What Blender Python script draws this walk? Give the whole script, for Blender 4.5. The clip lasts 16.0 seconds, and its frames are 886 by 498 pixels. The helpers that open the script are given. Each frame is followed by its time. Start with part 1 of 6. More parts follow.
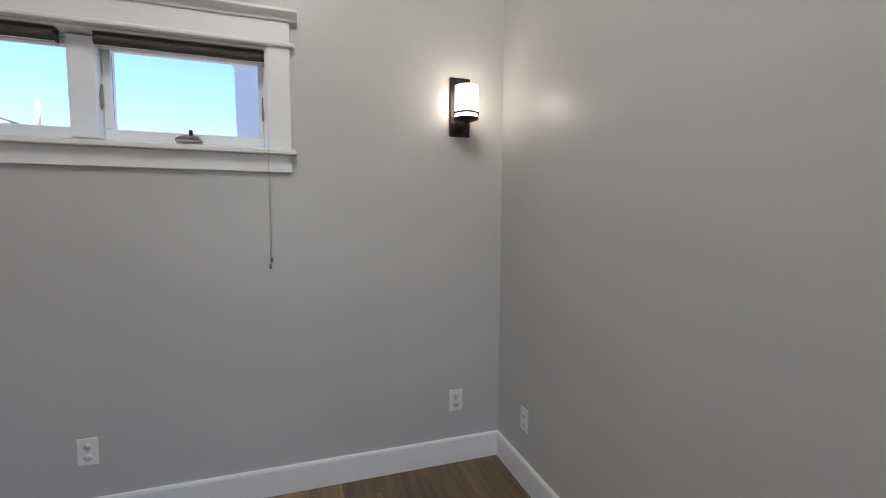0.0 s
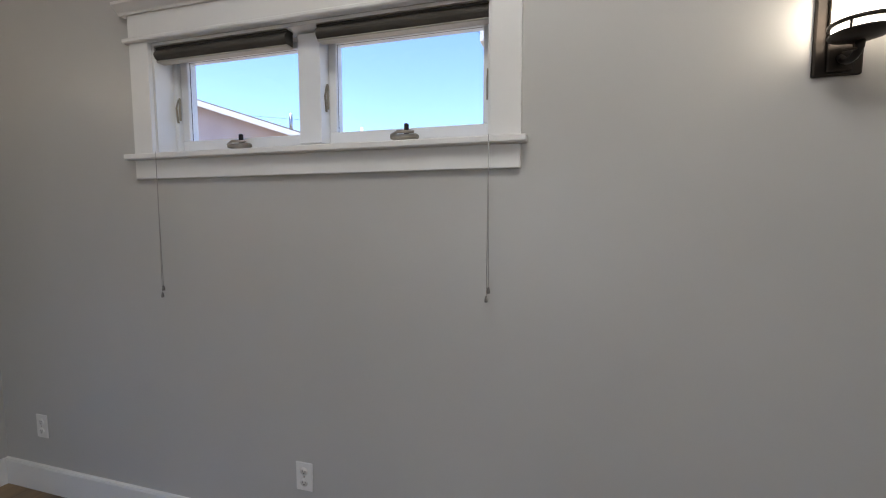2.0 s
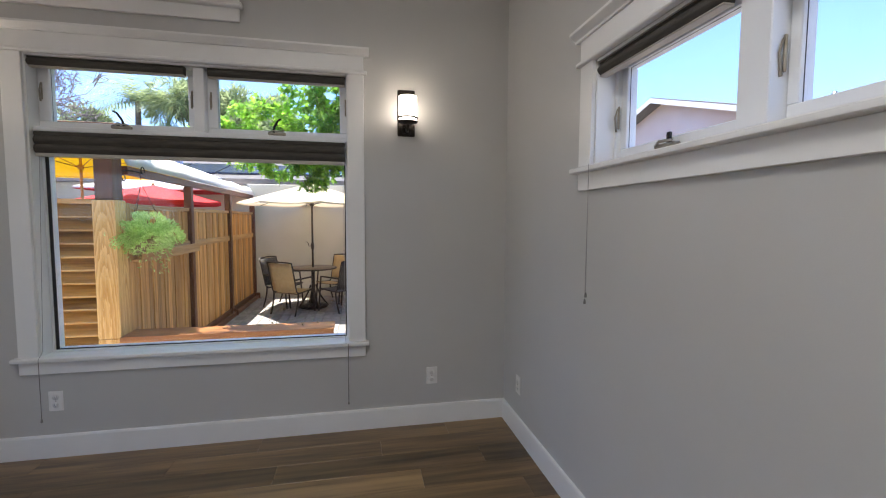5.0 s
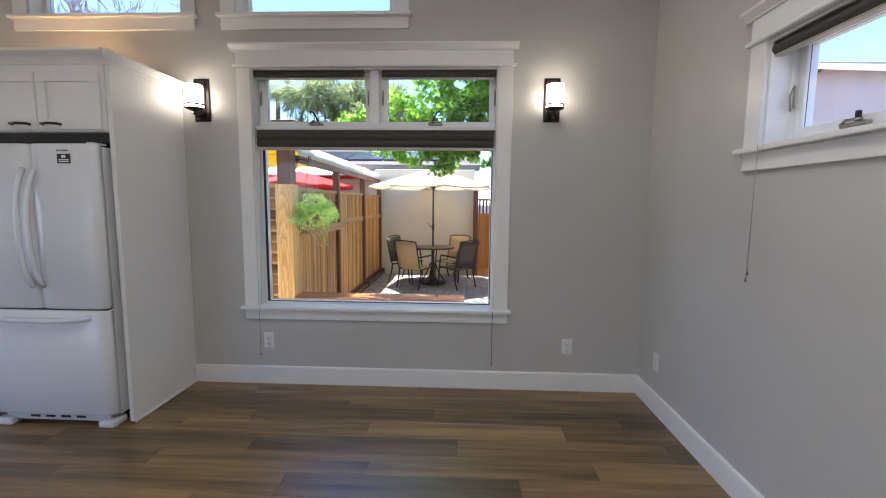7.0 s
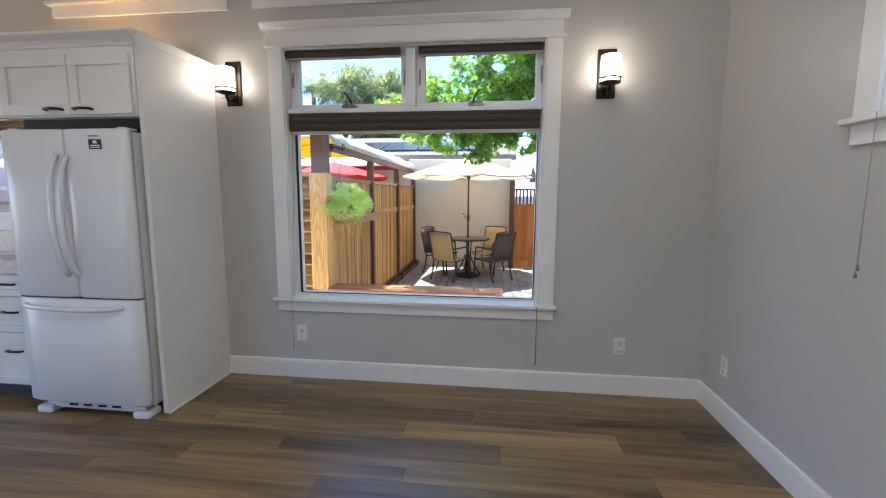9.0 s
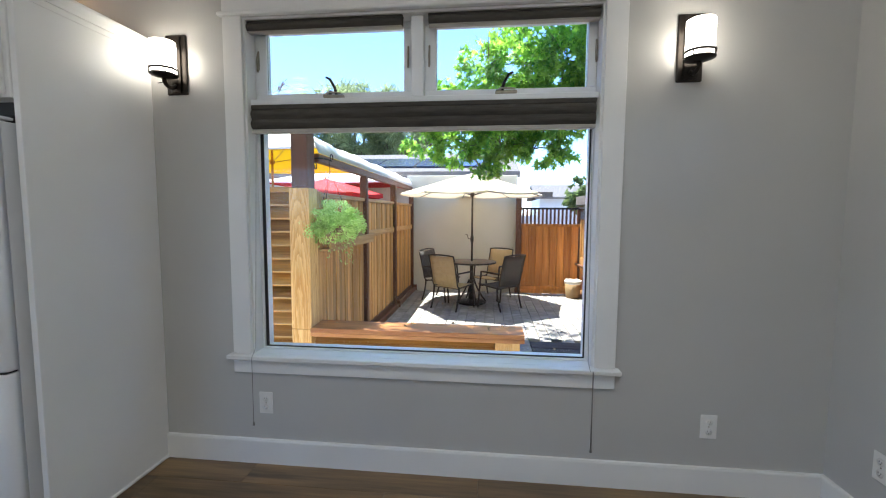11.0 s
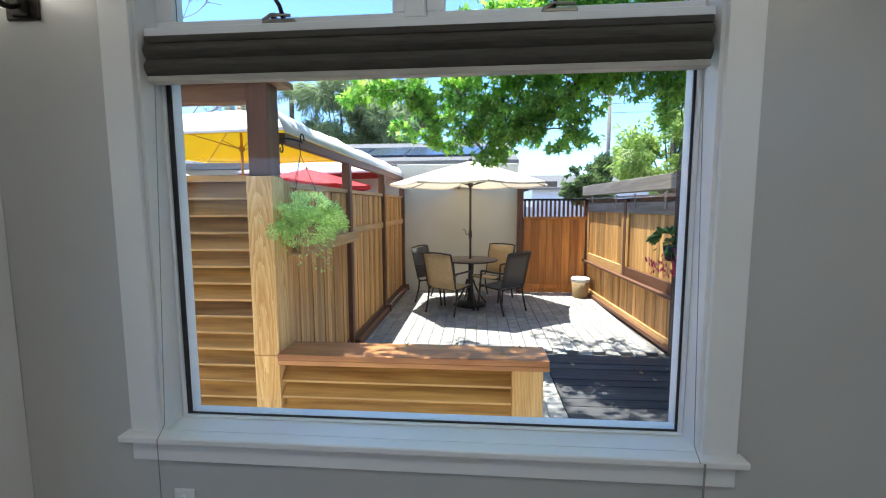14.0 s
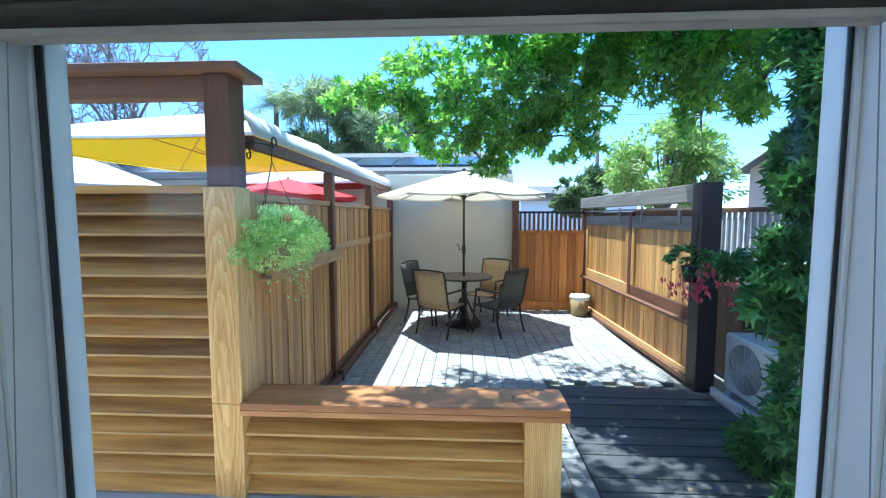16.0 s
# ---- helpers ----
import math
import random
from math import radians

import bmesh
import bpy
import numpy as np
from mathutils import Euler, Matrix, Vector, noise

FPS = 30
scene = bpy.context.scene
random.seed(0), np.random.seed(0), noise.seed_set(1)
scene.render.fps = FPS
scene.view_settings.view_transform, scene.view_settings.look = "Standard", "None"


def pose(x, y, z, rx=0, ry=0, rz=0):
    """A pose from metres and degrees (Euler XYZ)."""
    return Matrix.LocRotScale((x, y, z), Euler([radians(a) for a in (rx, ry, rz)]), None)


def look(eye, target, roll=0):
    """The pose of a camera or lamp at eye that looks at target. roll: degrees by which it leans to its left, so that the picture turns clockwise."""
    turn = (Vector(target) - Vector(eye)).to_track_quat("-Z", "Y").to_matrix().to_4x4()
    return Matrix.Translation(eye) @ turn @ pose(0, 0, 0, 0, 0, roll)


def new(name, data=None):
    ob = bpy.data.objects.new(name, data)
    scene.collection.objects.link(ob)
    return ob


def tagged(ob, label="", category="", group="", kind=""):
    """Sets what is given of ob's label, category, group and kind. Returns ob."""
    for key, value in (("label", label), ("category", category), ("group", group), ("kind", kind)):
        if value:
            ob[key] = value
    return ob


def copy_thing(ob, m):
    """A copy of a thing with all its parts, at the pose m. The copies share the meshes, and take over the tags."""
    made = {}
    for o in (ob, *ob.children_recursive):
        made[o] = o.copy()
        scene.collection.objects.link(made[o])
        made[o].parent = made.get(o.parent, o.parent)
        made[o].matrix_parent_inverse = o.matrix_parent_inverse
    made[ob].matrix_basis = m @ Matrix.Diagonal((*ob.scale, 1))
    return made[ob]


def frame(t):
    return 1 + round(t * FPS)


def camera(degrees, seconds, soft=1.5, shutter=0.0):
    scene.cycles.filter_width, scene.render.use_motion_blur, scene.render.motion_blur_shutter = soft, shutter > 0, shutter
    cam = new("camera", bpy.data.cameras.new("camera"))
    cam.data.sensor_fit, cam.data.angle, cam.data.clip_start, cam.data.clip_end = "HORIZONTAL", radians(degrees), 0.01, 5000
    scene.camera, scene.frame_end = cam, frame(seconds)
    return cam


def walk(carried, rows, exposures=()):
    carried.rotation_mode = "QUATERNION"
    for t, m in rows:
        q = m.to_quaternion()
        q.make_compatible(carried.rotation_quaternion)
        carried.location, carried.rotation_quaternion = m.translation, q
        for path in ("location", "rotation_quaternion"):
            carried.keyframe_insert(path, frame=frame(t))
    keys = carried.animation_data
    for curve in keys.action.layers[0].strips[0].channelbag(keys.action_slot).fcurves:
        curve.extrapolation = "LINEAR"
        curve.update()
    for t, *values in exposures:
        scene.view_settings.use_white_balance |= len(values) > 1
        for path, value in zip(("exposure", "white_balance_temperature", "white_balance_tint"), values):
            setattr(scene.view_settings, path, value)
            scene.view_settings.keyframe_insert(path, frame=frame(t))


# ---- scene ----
EXPOSURES = [(0.0, 1.82, 6850, 11), (2.0, 1.72, 7050, 12), (3.0, 1.76, 7050, 12), (5.0, 1.94, 6900, 13), (9.0, 2.26, 6750, 12), (11.5, 2.1, 6400, 6), (13.5, 1.88, 6350, 5), (15.0, 1.86, 5950, 1), (16.0, 1.82, 5250, -4)]
cam = camera(92.59, 16.0, 1.1)
ROWS = [
    (0, 2.749, -2.168, 1.382, -18.18, -4.38, -0.27),
    (0.5, 2.846, -1.977, 1.375, -14.30, -5.55, -0.27),
    (1, 2.898, -1.768, 1.395, -3.88, -5.50, -0.13),
    (1.5, 2.847, -1.599, 1.401, 5.66, -2.78, -0.22),
    (2, 2.847, -1.448, 1.430, 16.01, -4.64, 0.04),
    (2.5, 2.874, -1.303, 1.432, 28.13, -5.17, 0.05),
    (3, 2.881, -1.189, 1.435, 41.80, -6.09, 0.12),
    (3.5, 2.858, -1.096, 1.423, 50.73, -5.13, -0.07),
    (4, 2.816, -1.023, 1.440, 57.54, -3.24, 0.04),
    (4.5, 2.827, -1.023, 1.455, 66.43, -4.04, 0.04),
    (5, 2.899, -1.042, 1.446, 78.67, -3.91, -0.24),
    (5.2, 2.906, -1.057, 1.460, 82.12, -4.39, 0.02),
    (7.3, 3.172, -1.379, 1.420, 93.64, -5.99, -0.40),
    (7.5, 3.167, -1.364, 1.423, 94.79, -5.79, -0.19),
    (8, 3.152, -1.373, 1.412, 96.25, -5.34, -0.10),
    (8.5, 3.082, -1.395, 1.402, 97.40, -5.98, -0.17),
    (9, 2.951, -1.427, 1.383, 96.69, -7.27, -0.27),
    (9.2, 2.880, -1.444, 1.387, 97.12, -7.10, -0.18),
    (11.3, 2.074, -1.645, 1.391, 95.95, -4.66, -0.33),
    (11.5, 2.037, -1.618, 1.397, 96.14, -4.90, -0.16),
    (12, 1.874, -1.641, 1.390, 99.03, -5.43, -0.20),
    (12.5, 1.742, -1.678, 1.392, 98.58, -5.54, -0.16),
    (13, 1.601, -1.741, 1.436, 97.09, -4.09, -0.28),
    (13.5, 1.468, -1.790, 1.404, 94.51, -4.79, -0.05),
    (14, 1.334, -1.804, 1.404, 94.69, -5.85, 0.22),
    (14.5, 1.185, -1.813, 1.406, 97.49, -4.88, 0.06),
    (15, 1.081, -1.814, 1.422, 97.75, -5.60, -0.24),
    (15.5, 0.956, -1.855, 1.431, 95.47, -4.95, -0.20),
    (16, 0.836, -1.915, 1.445, 92.94, -4.45, 0.07),
]
walk(cam, [(t, pose(x, y, z, 90 + pitch, roll, yaw)) for t, x, y, z, yaw, pitch, roll in ROWS], EXPOSURES)

# ---- world, sun, large lights ----
SUN_DIR = Vector((-0.26, -0.37, 2.02)).normalized()
world = bpy.data.worlds.new("sky")
scene.world = world
world.use_nodes = True
wn = world.node_tree.nodes
sky = wn.new("ShaderNodeTexSky")
sky.sky_type = "NISHITA"
sky.sun_disc = False
sky.sun_elevation = math.asin(SUN_DIR.z)
sky.sun_rotation = math.atan2(SUN_DIR.x, SUN_DIR.y)
sky.air_density, sky.dust_density, sky.ozone_density = 0.85, 0.0, 5.0
wn["Background"].inputs["Strength"].default_value = 0.135
tone = wn.new("ShaderNodeVectorMath")
tone.operation, tone.inputs[1].default_value = "MULTIPLY", (0.80, 0.87, 1.06)
world.node_tree.links.new(sky.outputs[0], tone.inputs[0])
world.node_tree.links.new(tone.outputs[0], wn["Background"].inputs[0])
sun = new("sun", bpy.data.lights.new("sun", "SUN"))
sun.data.energy, sun.data.angle, sun.data.color = 3.9, radians(0.53), (1.0, 0.96, 0.9)
sun.matrix_world = look(SUN_DIR * 30, (0, 0, 0))


def fill_lamp(name, eye, target, w, h, watts, colour=(0.93, 0.97, 1.0)):
    """An area lamp of that size, added as fill light in an invented opening."""
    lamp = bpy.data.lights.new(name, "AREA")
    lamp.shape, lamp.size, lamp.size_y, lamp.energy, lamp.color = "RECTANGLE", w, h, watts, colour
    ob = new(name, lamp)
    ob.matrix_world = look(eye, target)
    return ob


# fill lamps in invented openings: one south behind the walk, one overhead
fill_lamp("fill_south", (2.2, -8.93, 1.25), (2.2, 0, 1.25), 4.6, 2.3, 6.6)
fill_lamp("fill_overhead", (2.8, -1.75, 3.80), (4.3, -1.1, 0), 0.9, 1.1, 17.0)

# ---- materials ----
def mat(name, c1, c2=None, scale=6.0, rough=0.5, metal=0.0, bump=0.0, bscale=80.0, stretch=(1, 1, 1), rand=0.0, detail=4.0,
        spec=0.5, rvar=0.08, c3=None, island=False):
    """Painted, plastic, stone or metal surface: two-scale colour variation, uneven gloss and fine relief."""
    m = bpy.data.materials.new(name)
    m.use_nodes = True
    nt = m.node_tree
    N, L = nt.nodes, nt.links
    b = N["Principled BSDF"]
    tc = N.new("ShaderNodeTexCoord")
    mp = N.new("ShaderNodeMapping")
    mp.inputs["Scale"].default_value = stretch
    L.new(tc.outputs["Object"], mp.inputs[0])
    src = mp.outputs[0]
    if rand or island:
        info = N.new("ShaderNodeNewGeometry" if island else "ShaderNodeObjectInfo")
        rnd = info.outputs["Random Per Island" if island else "Random"]
        add = N.new("ShaderNodeVectorMath")
        add.operation = "MULTIPLY_ADD"
        comb = N.new("ShaderNodeCombineXYZ")
        L.new(rnd, comb.inputs[0]), L.new(rnd, comb.inputs[1]), L.new(rnd, comb.inputs[2])
        L.new(comb.outputs[0], add.inputs[0])
        add.inputs[1].default_value = (37.0, 53.0, 71.0)
        L.new(src, add.inputs[2])
        src = add.outputs[0]
    n1 = N.new("ShaderNodeTexNoise")
    n1.inputs["Scale"].default_value, n1.inputs["Detail"].default_value = scale, detail
    L.new(src, n1.inputs["Vector"])
    ramp = N.new("ShaderNodeValToRGB")
    e = ramp.color_ramp.elements
    e[0].position, e[1].position = 0.32, 0.68
    e[0].color = (*c1, 1)
    e[1].color = (*(c2 or [c * 1.08 for c in c1]), 1)
    if c3:
        k = e.new(0.5)
        k.color = (*c3, 1)
    L.new(n1.outputs["Fac"], ramp.inputs[0])
    col = ramp.outputs[0]
    if rand or island:
        hsv = N.new("ShaderNodeHueSaturation")
        rng = N.new("ShaderNodeMapRange")
        rng.inputs["To Min"].default_value, rng.inputs["To Max"].default_value = 1 - rand, 1 + rand
        L.new(rnd, rng.inputs["Value"])
        L.new(rng.outputs[0], hsv.inputs["Value"])
        L.new(col, hsv.inputs["Color"])
        col = hsv.outputs[0]
    L.new(col, b.inputs["Base Color"])
    n2 = N.new("ShaderNodeTexNoise")
    n2.inputs["Scale"].default_value, n2.inputs["Detail"].default_value = bscale, 3.0
    L.new(src, n2.inputs["Vector"])
    rr = N.new("ShaderNodeMapRange")
    rr.inputs["To Min"].default_value, rr.inputs["To Max"].default_value = max(0.02, rough - rvar), min(1.0, rough + rvar)
    L.new(n2.outputs["Fac"], rr.inputs["Value"])
    L.new(rr.outputs[0], b.inputs["Roughness"])
    b.inputs["Metallic"].default_value = metal
    b.inputs["Specular IOR Level"].default_value = spec
    if bump:
        bp = N.new("ShaderNodeBump")
        bp.inputs["Strength"].default_value, bp.inputs["Distance"].default_value = bump, 0.004
        L.new(n2.outputs["Fac"], bp.inputs["Height"])
        L.new(bp.outputs[0], b.inputs["Normal"])
    return m


def wood(name, dark, light, axis=1, rand=0.15, rough=0.55, grain=60.0, bump=0.25):
    """Sawn wood whose grain runs along an axis of the piece."""
    m = bpy.data.materials.new(name)
    m.use_nodes = True
    nt = m.node_tree
    N, L = nt.nodes, nt.links
    b = N["Principled BSDF"]
    tc = N.new("ShaderNodeTexCoord")
    info = N.new("ShaderNodeObjectInfo")
    comb = N.new("ShaderNodeCombineXYZ")
    for i in range(3):
        L.new(info.outputs["Random"], comb.inputs[i])
    add = N.new("ShaderNodeVectorMath")
    add.operation = "MULTIPLY_ADD"
    L.new(comb.outputs[0], add.inputs[0])
    add.inputs[1].default_value = (31.0, 47.0, 59.0)
    L.new(tc.outputs["Object"], add.inputs[2])
    st = [1.0, 1.0, 1.0]
    st[axis] = 0.06
    mp = N.new("ShaderNodeMapping")
    mp.inputs["Scale"].default_value = st
    L.new(add.outputs[0], mp.inputs[0])
    fine = N.new("ShaderNodeTexNoise")
    fine.inputs["Scale"].default_value, fine.inputs["Detail"].default_value, fine.inputs["Roughness"].default_value = grain, 5.0, 0.6
    L.new(mp.outputs[0], fine.inputs["Vector"])
    broad = N.new("ShaderNodeTexNoise")
    broad.inputs["Scale"].default_value, broad.inputs["Detail"].default_value = grain / 5, 3.0
    broad.inputs["Distortion"].default_value = 1.2
    L.new(mp.outputs[0], broad.inputs["Vector"])
    mix = N.new("ShaderNodeMix")
    mix.data_type = "FLOAT"
    mix.inputs[0].default_value = 0.55
    L.new(fine.outputs["Fac"], mix.inputs[2]), L.new(broad.outputs["Fac"], mix.inputs[3])
    ramp = N.new("ShaderNodeValToRGB")
    e = ramp.color_ramp.elements
    e[0].position, e[1].position = 0.36, 0.64
    e[0].color, e[1].color = (*dark, 1), (*light, 1)
    L.new(mix.outputs[0], ramp.inputs[0])
    hsv = N.new("ShaderNodeHueSaturation")
    rng = N.new("ShaderNodeMapRange")
    rng.inputs["To Min"].default_value, rng.inputs["To Max"].default_value = 1 - rand, 1 + rand
    L.new(info.outputs["Random"], rng.inputs["Value"])
    L.new(rng.outputs[0], hsv.inputs["Value"])
    L.new(ramp.outputs[0], hsv.inputs["Color"])
    L.new(hsv.outputs[0], b.inputs["Base Color"])
    rr = N.new("ShaderNodeMapRange")
    rr.inputs["To Min"].default_value, rr.inputs["To Max"].default_value = rough + 0.1, rough - 0.08
    L.new(mix.outputs[0], rr.inputs["Value"])
    L.new(rr.outputs[0], b.inputs["Roughness"])
    bp = N.new("ShaderNodeBump")
    bp.inputs["Strength"].default_value, bp.inputs["Distance"].default_value = bump, 0.002
    L.new(fine.outputs["Fac"], bp.inputs["Height"])
    L.new(bp.outputs[0], b.inputs["Normal"])
    return m


def flame_wood(name, dark, light):
    """Plain-sawn fir: tall arched growth rings on the faces, with fine streaks."""
    m = wood(name, dark, light, 2, 0.06, 0.6, 40.0)
    N, L = m.node_tree.nodes, m.node_tree.links
    ramp = next(n for n in N if n.bl_idname == "ShaderNodeValToRGB")
    old = ramp.inputs[0].links[0].from_socket
    tc = next(n for n in N if n.bl_idname == "ShaderNodeTexCoord")
    mp = N.new("ShaderNodeMapping")
    mp.inputs["Scale"].default_value = (1.0, 1.0, 0.11)
    mp.inputs["Location"].default_value = (0.03, 0.02, -0.08)
    mp.inputs["Rotation"].default_value = (0.05, 0.03, 0.0)
    L.new(tc.outputs["Object"], mp.inputs[0])
    rings = N.new("ShaderNodeTexWave")
    rings.wave_type, rings.rings_direction, rings.wave_profile = "RINGS", "SPHERICAL", "SAW"
    rings.inputs["Scale"].default_value, rings.inputs["Distortion"].default_value = 30.0, 3.4
    rings.inputs["Detail"].default_value, rings.inputs["Detail Scale"].default_value = 2.0, 2.2
    L.new(mp.outputs[0], rings.inputs["Vector"])
    mix = N.new("ShaderNodeMix")
    mix.data_type = "FLOAT"
    mix.inputs[0].default_value = 0.2
    L.new(old, mix.inputs[2]), L.new(rings.outputs["Fac"], mix.inputs[3])
    L.new(mix.outputs[0], ramp.inputs[0])
    return m


def leafy(name, dark, light, rough=0.45, through_light=0.35):
    """Leaves: colour from leaf to leaf, and light that shines through them."""
    m = bpy.data.materials.new(name)
    m.use_nodes = True
    nt = m.node_tree
    N, L = nt.nodes, nt.links
    b = N["Principled BSDF"]
    geo = N.new("ShaderNodeNewGeometry")
    ramp = N.new("ShaderNodeValToRGB")
    ramp.color_ramp.elements[0].color, ramp.color_ramp.elements[1].color = (*dark, 1), (*light, 1)
    L.new(geo.outputs["Random Per Island"], ramp.inputs[0])
    L.new(ramp.outputs[0], b.inputs["Base Color"])
    b.inputs["Roughness"].default_value = rough
    tr = N.new("ShaderNodeBsdfTranslucent")
    hs = N.new("ShaderNodeHueSaturation")
    hs.inputs["Value"].default_value, hs.inputs["Hue"].default_value = 1.6, 0.492
    L.new(ramp.outputs[0], hs.inputs["Color"])
    L.new(hs.outputs[0], tr.inputs["Color"])
    mx = N.new("ShaderNodeMixShader")
    mx.inputs[0].default_value = through_light
    L.new(b.outputs[0], mx.inputs[1]), L.new(tr.outputs[0], mx.inputs[2])
    L.new(mx.outputs[0], N["Material Output"].inputs[0])
    return m


def cloth(name, c, through_light=0.35, rough=0.8):
    """Thin woven cloth that lets light through."""
    m = mat(name, c, [min(1, v * 1.06) for v in c], 3.0, rough, bump=0.1, bscale=300)
    nt = m.node_tree
    N, L = nt.nodes, nt.links
    tr = N.new("ShaderNodeBsdfTranslucent")
    tr.inputs["Color"].default_value = (*c, 1)
    mx = N.new("ShaderNodeMixShader")
    mx.inputs[0].default_value = through_light
    L.new(N["Principled BSDF"].outputs[0], mx.inputs[1]), L.new(tr.outputs[0], mx.inputs[2])
    L.new(mx.outputs[0], N["Material Output"].inputs[0])
    return m


def glow(name, c, strength):
    m = bpy.data.materials.new(name)
    m.use_nodes = True
    b = m.node_tree.nodes["Principled BSDF"]
    b.inputs["Base Color"].default_value = (0.9, 0.88, 0.84, 1)
    b.inputs["Emission Color"].default_value = (*c, 1)
    b.inputs["Emission Strength"].default_value = strength
    return m


def pane(name, tint=(0.97, 0.99, 1.0)):
    """Clear flat window glass: passes light straight on, with a mirror's share of reflection."""
    m = bpy.data.materials.new(name)
    m.use_nodes = True
    N, L = m.node_tree.nodes, m.node_tree.links
    N.remove(N["Principled BSDF"])
    tr, gl, mx, lw, pw, sc = (N.new(k) for k in ("ShaderNodeBsdfTransparent", "ShaderNodeBsdfGlossy", "ShaderNodeMixShader", "ShaderNodeLayerWeight", "ShaderNodeMath", "ShaderNodeMath"))
    tr.inputs[0].default_value = (*tint, 1)
    gl.inputs["Roughness"].default_value = 0.0
    pw.operation, pw.inputs[1].default_value = "POWER", 5.0
    sc.operation, sc.inputs[1].default_value, sc.inputs[2].default_value = "MULTIPLY_ADD", 0.9, 0.013
    L.new(lw.outputs["Facing"], pw.inputs[0]), L.new(pw.outputs[0], sc.inputs[0])
    L.new(sc.outputs[0], mx.inputs[0]), L.new(tr.outputs[0], mx.inputs[1]), L.new(gl.outputs[0], mx.inputs[2])
    L.new(mx.outputs[0], N["Material Output"].inputs[0])
    return m


M_WALL = mat("wall_paint", (0.50, 0.491, 0.473), (0.53, 0.521, 0.503), 1.3, 0.33, bump=0.06, bscale=260, spec=0.5, rvar=0.04)
M_CEIL = mat("ceiling_paint", (0.78, 0.77, 0.75), (0.82, 0.81, 0.79), 2.0, 0.7, bump=0.1, bscale=220)
M_TRIM = mat("trim_paint", (0.78, 0.775, 0.76), (0.83, 0.825, 0.81), 2.5, 0.32, bump=0.04, bscale=120)
M_VINYL = mat("window_vinyl", (0.80, 0.82, 0.84), (0.85, 0.86, 0.87), 4.0, 0.35)
M_GASKET = mat("black_gasket", (0.02, 0.02, 0.022), (0.035, 0.035, 0.035), 30.0, 0.6)
M_GLASS = pane("clear_glass")
M_SHADE = mat("grey_shade_cloth", (0.052, 0.047, 0.040), (0.080, 0.072, 0.061), 9.0, 0.85, bump=0.3, bscale=500, stretch=(1, 1, 8))
M_RAIL = mat("shade_rail", (0.42, 0.39, 0.35), (0.48, 0.45, 0.40), 8.0, 0.45)
M_CORD = mat("cord", (0.30, 0.29, 0.28), (0.38, 0.37, 0.35), 50.0, 0.8)
M_TASSEL = mat("tassel", (0.16, 0.15, 0.14), (0.24, 0.23, 0.21), 50.0, 0.5)
M_BRONZE = mat("dark_bronze", (0.022, 0.018, 0.015), (0.04, 0.03, 0.024), 14.0, 0.38, metal=0.6, bump=0.1, bscale=90)
M_BRASS = mat("worn_crank_metal", (0.30, 0.26, 0.20), (0.42, 0.38, 0.32), 30.0, 0.35, metal=0.7)
M_OPAL = glow("opal_glass_lit", (1.0, 0.92, 0.80), 2.5)
M_PLATE = mat("outlet_plastic", (0.78, 0.77, 0.74), (0.82, 0.81, 0.79), 10.0, 0.35)
M_SLOT = mat("outlet_slot", (0.03, 0.03, 0.03), (0.05, 0.05, 0.05), 10.0, 0.5)
M_FRIDGE = mat("fridge_enamel", (0.74, 0.75, 0.77), (0.78, 0.79, 0.81), 1.5, 0.22, bump=0.03, bscale=400, rvar=0.05)
M_RECESS_DARK = mat("recess_dark", (0.035, 0.035, 0.036), (0.05, 0.05, 0.052), 6.0, 0.6, bump=0.2, bscale=300)
# near-black for black parts, and for shade painted into gaps and recesses
M_DARK = mat("dark_gap", (0.02, 0.02, 0.02), (0.03, 0.03, 0.03), 10.0, 0.7)
M_CAB = mat("cabinet_lacquer", (0.78, 0.775, 0.76), (0.82, 0.815, 0.80), 2.0, 0.45, bump=0.03, bscale=150)
M_COUNTER = mat("pale_quartz", (0.62, 0.58, 0.53), (0.72, 0.69, 0.65), 24.0, 0.25)
M_STEEL = mat("brushed_steel", (0.40, 0.37, 0.34), (0.50, 0.47, 0.44), 40.0, 0.28, metal=1.0)
M_FLOOR = wood("floor_plank", (0.060, 0.034, 0.013), (0.30, 0.187, 0.080), 1, 0.34, 0.31, 26.0, 0.10)
M_FLOOR.node_tree.nodes["Principled BSDF"].inputs["Specular IOR Level"].default_value = 0.8
M_CEDAR = wood("cedar_board", (0.42, 0.19, 0.05), (0.78, 0.435, 0.145), 2, 0.28, 0.6, 44.0)
M_CEDAR_H = wood("cedar_slat", (0.30, 0.13, 0.022), (0.72, 0.39, 0.10), 1, 0.26, 0.6, 30.0)
M_CEDAR_X = wood("cedar_rail", (0.44, 0.23, 0.08), (0.70, 0.43, 0.18), 0, 0.12, 0.6, 55.0)
M_POSTW = flame_wood("fir_post", (0.60, 0.29, 0.07), (0.90, 0.59, 0.24))
M_REDW = wood("redwood_board", (0.42, 0.14, 0.03), (0.78, 0.33, 0.08), 2, 0.30, 0.6, 40.0)
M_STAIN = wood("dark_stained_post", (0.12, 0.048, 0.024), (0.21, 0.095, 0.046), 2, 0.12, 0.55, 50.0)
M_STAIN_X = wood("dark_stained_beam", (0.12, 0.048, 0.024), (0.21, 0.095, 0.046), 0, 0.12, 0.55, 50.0)
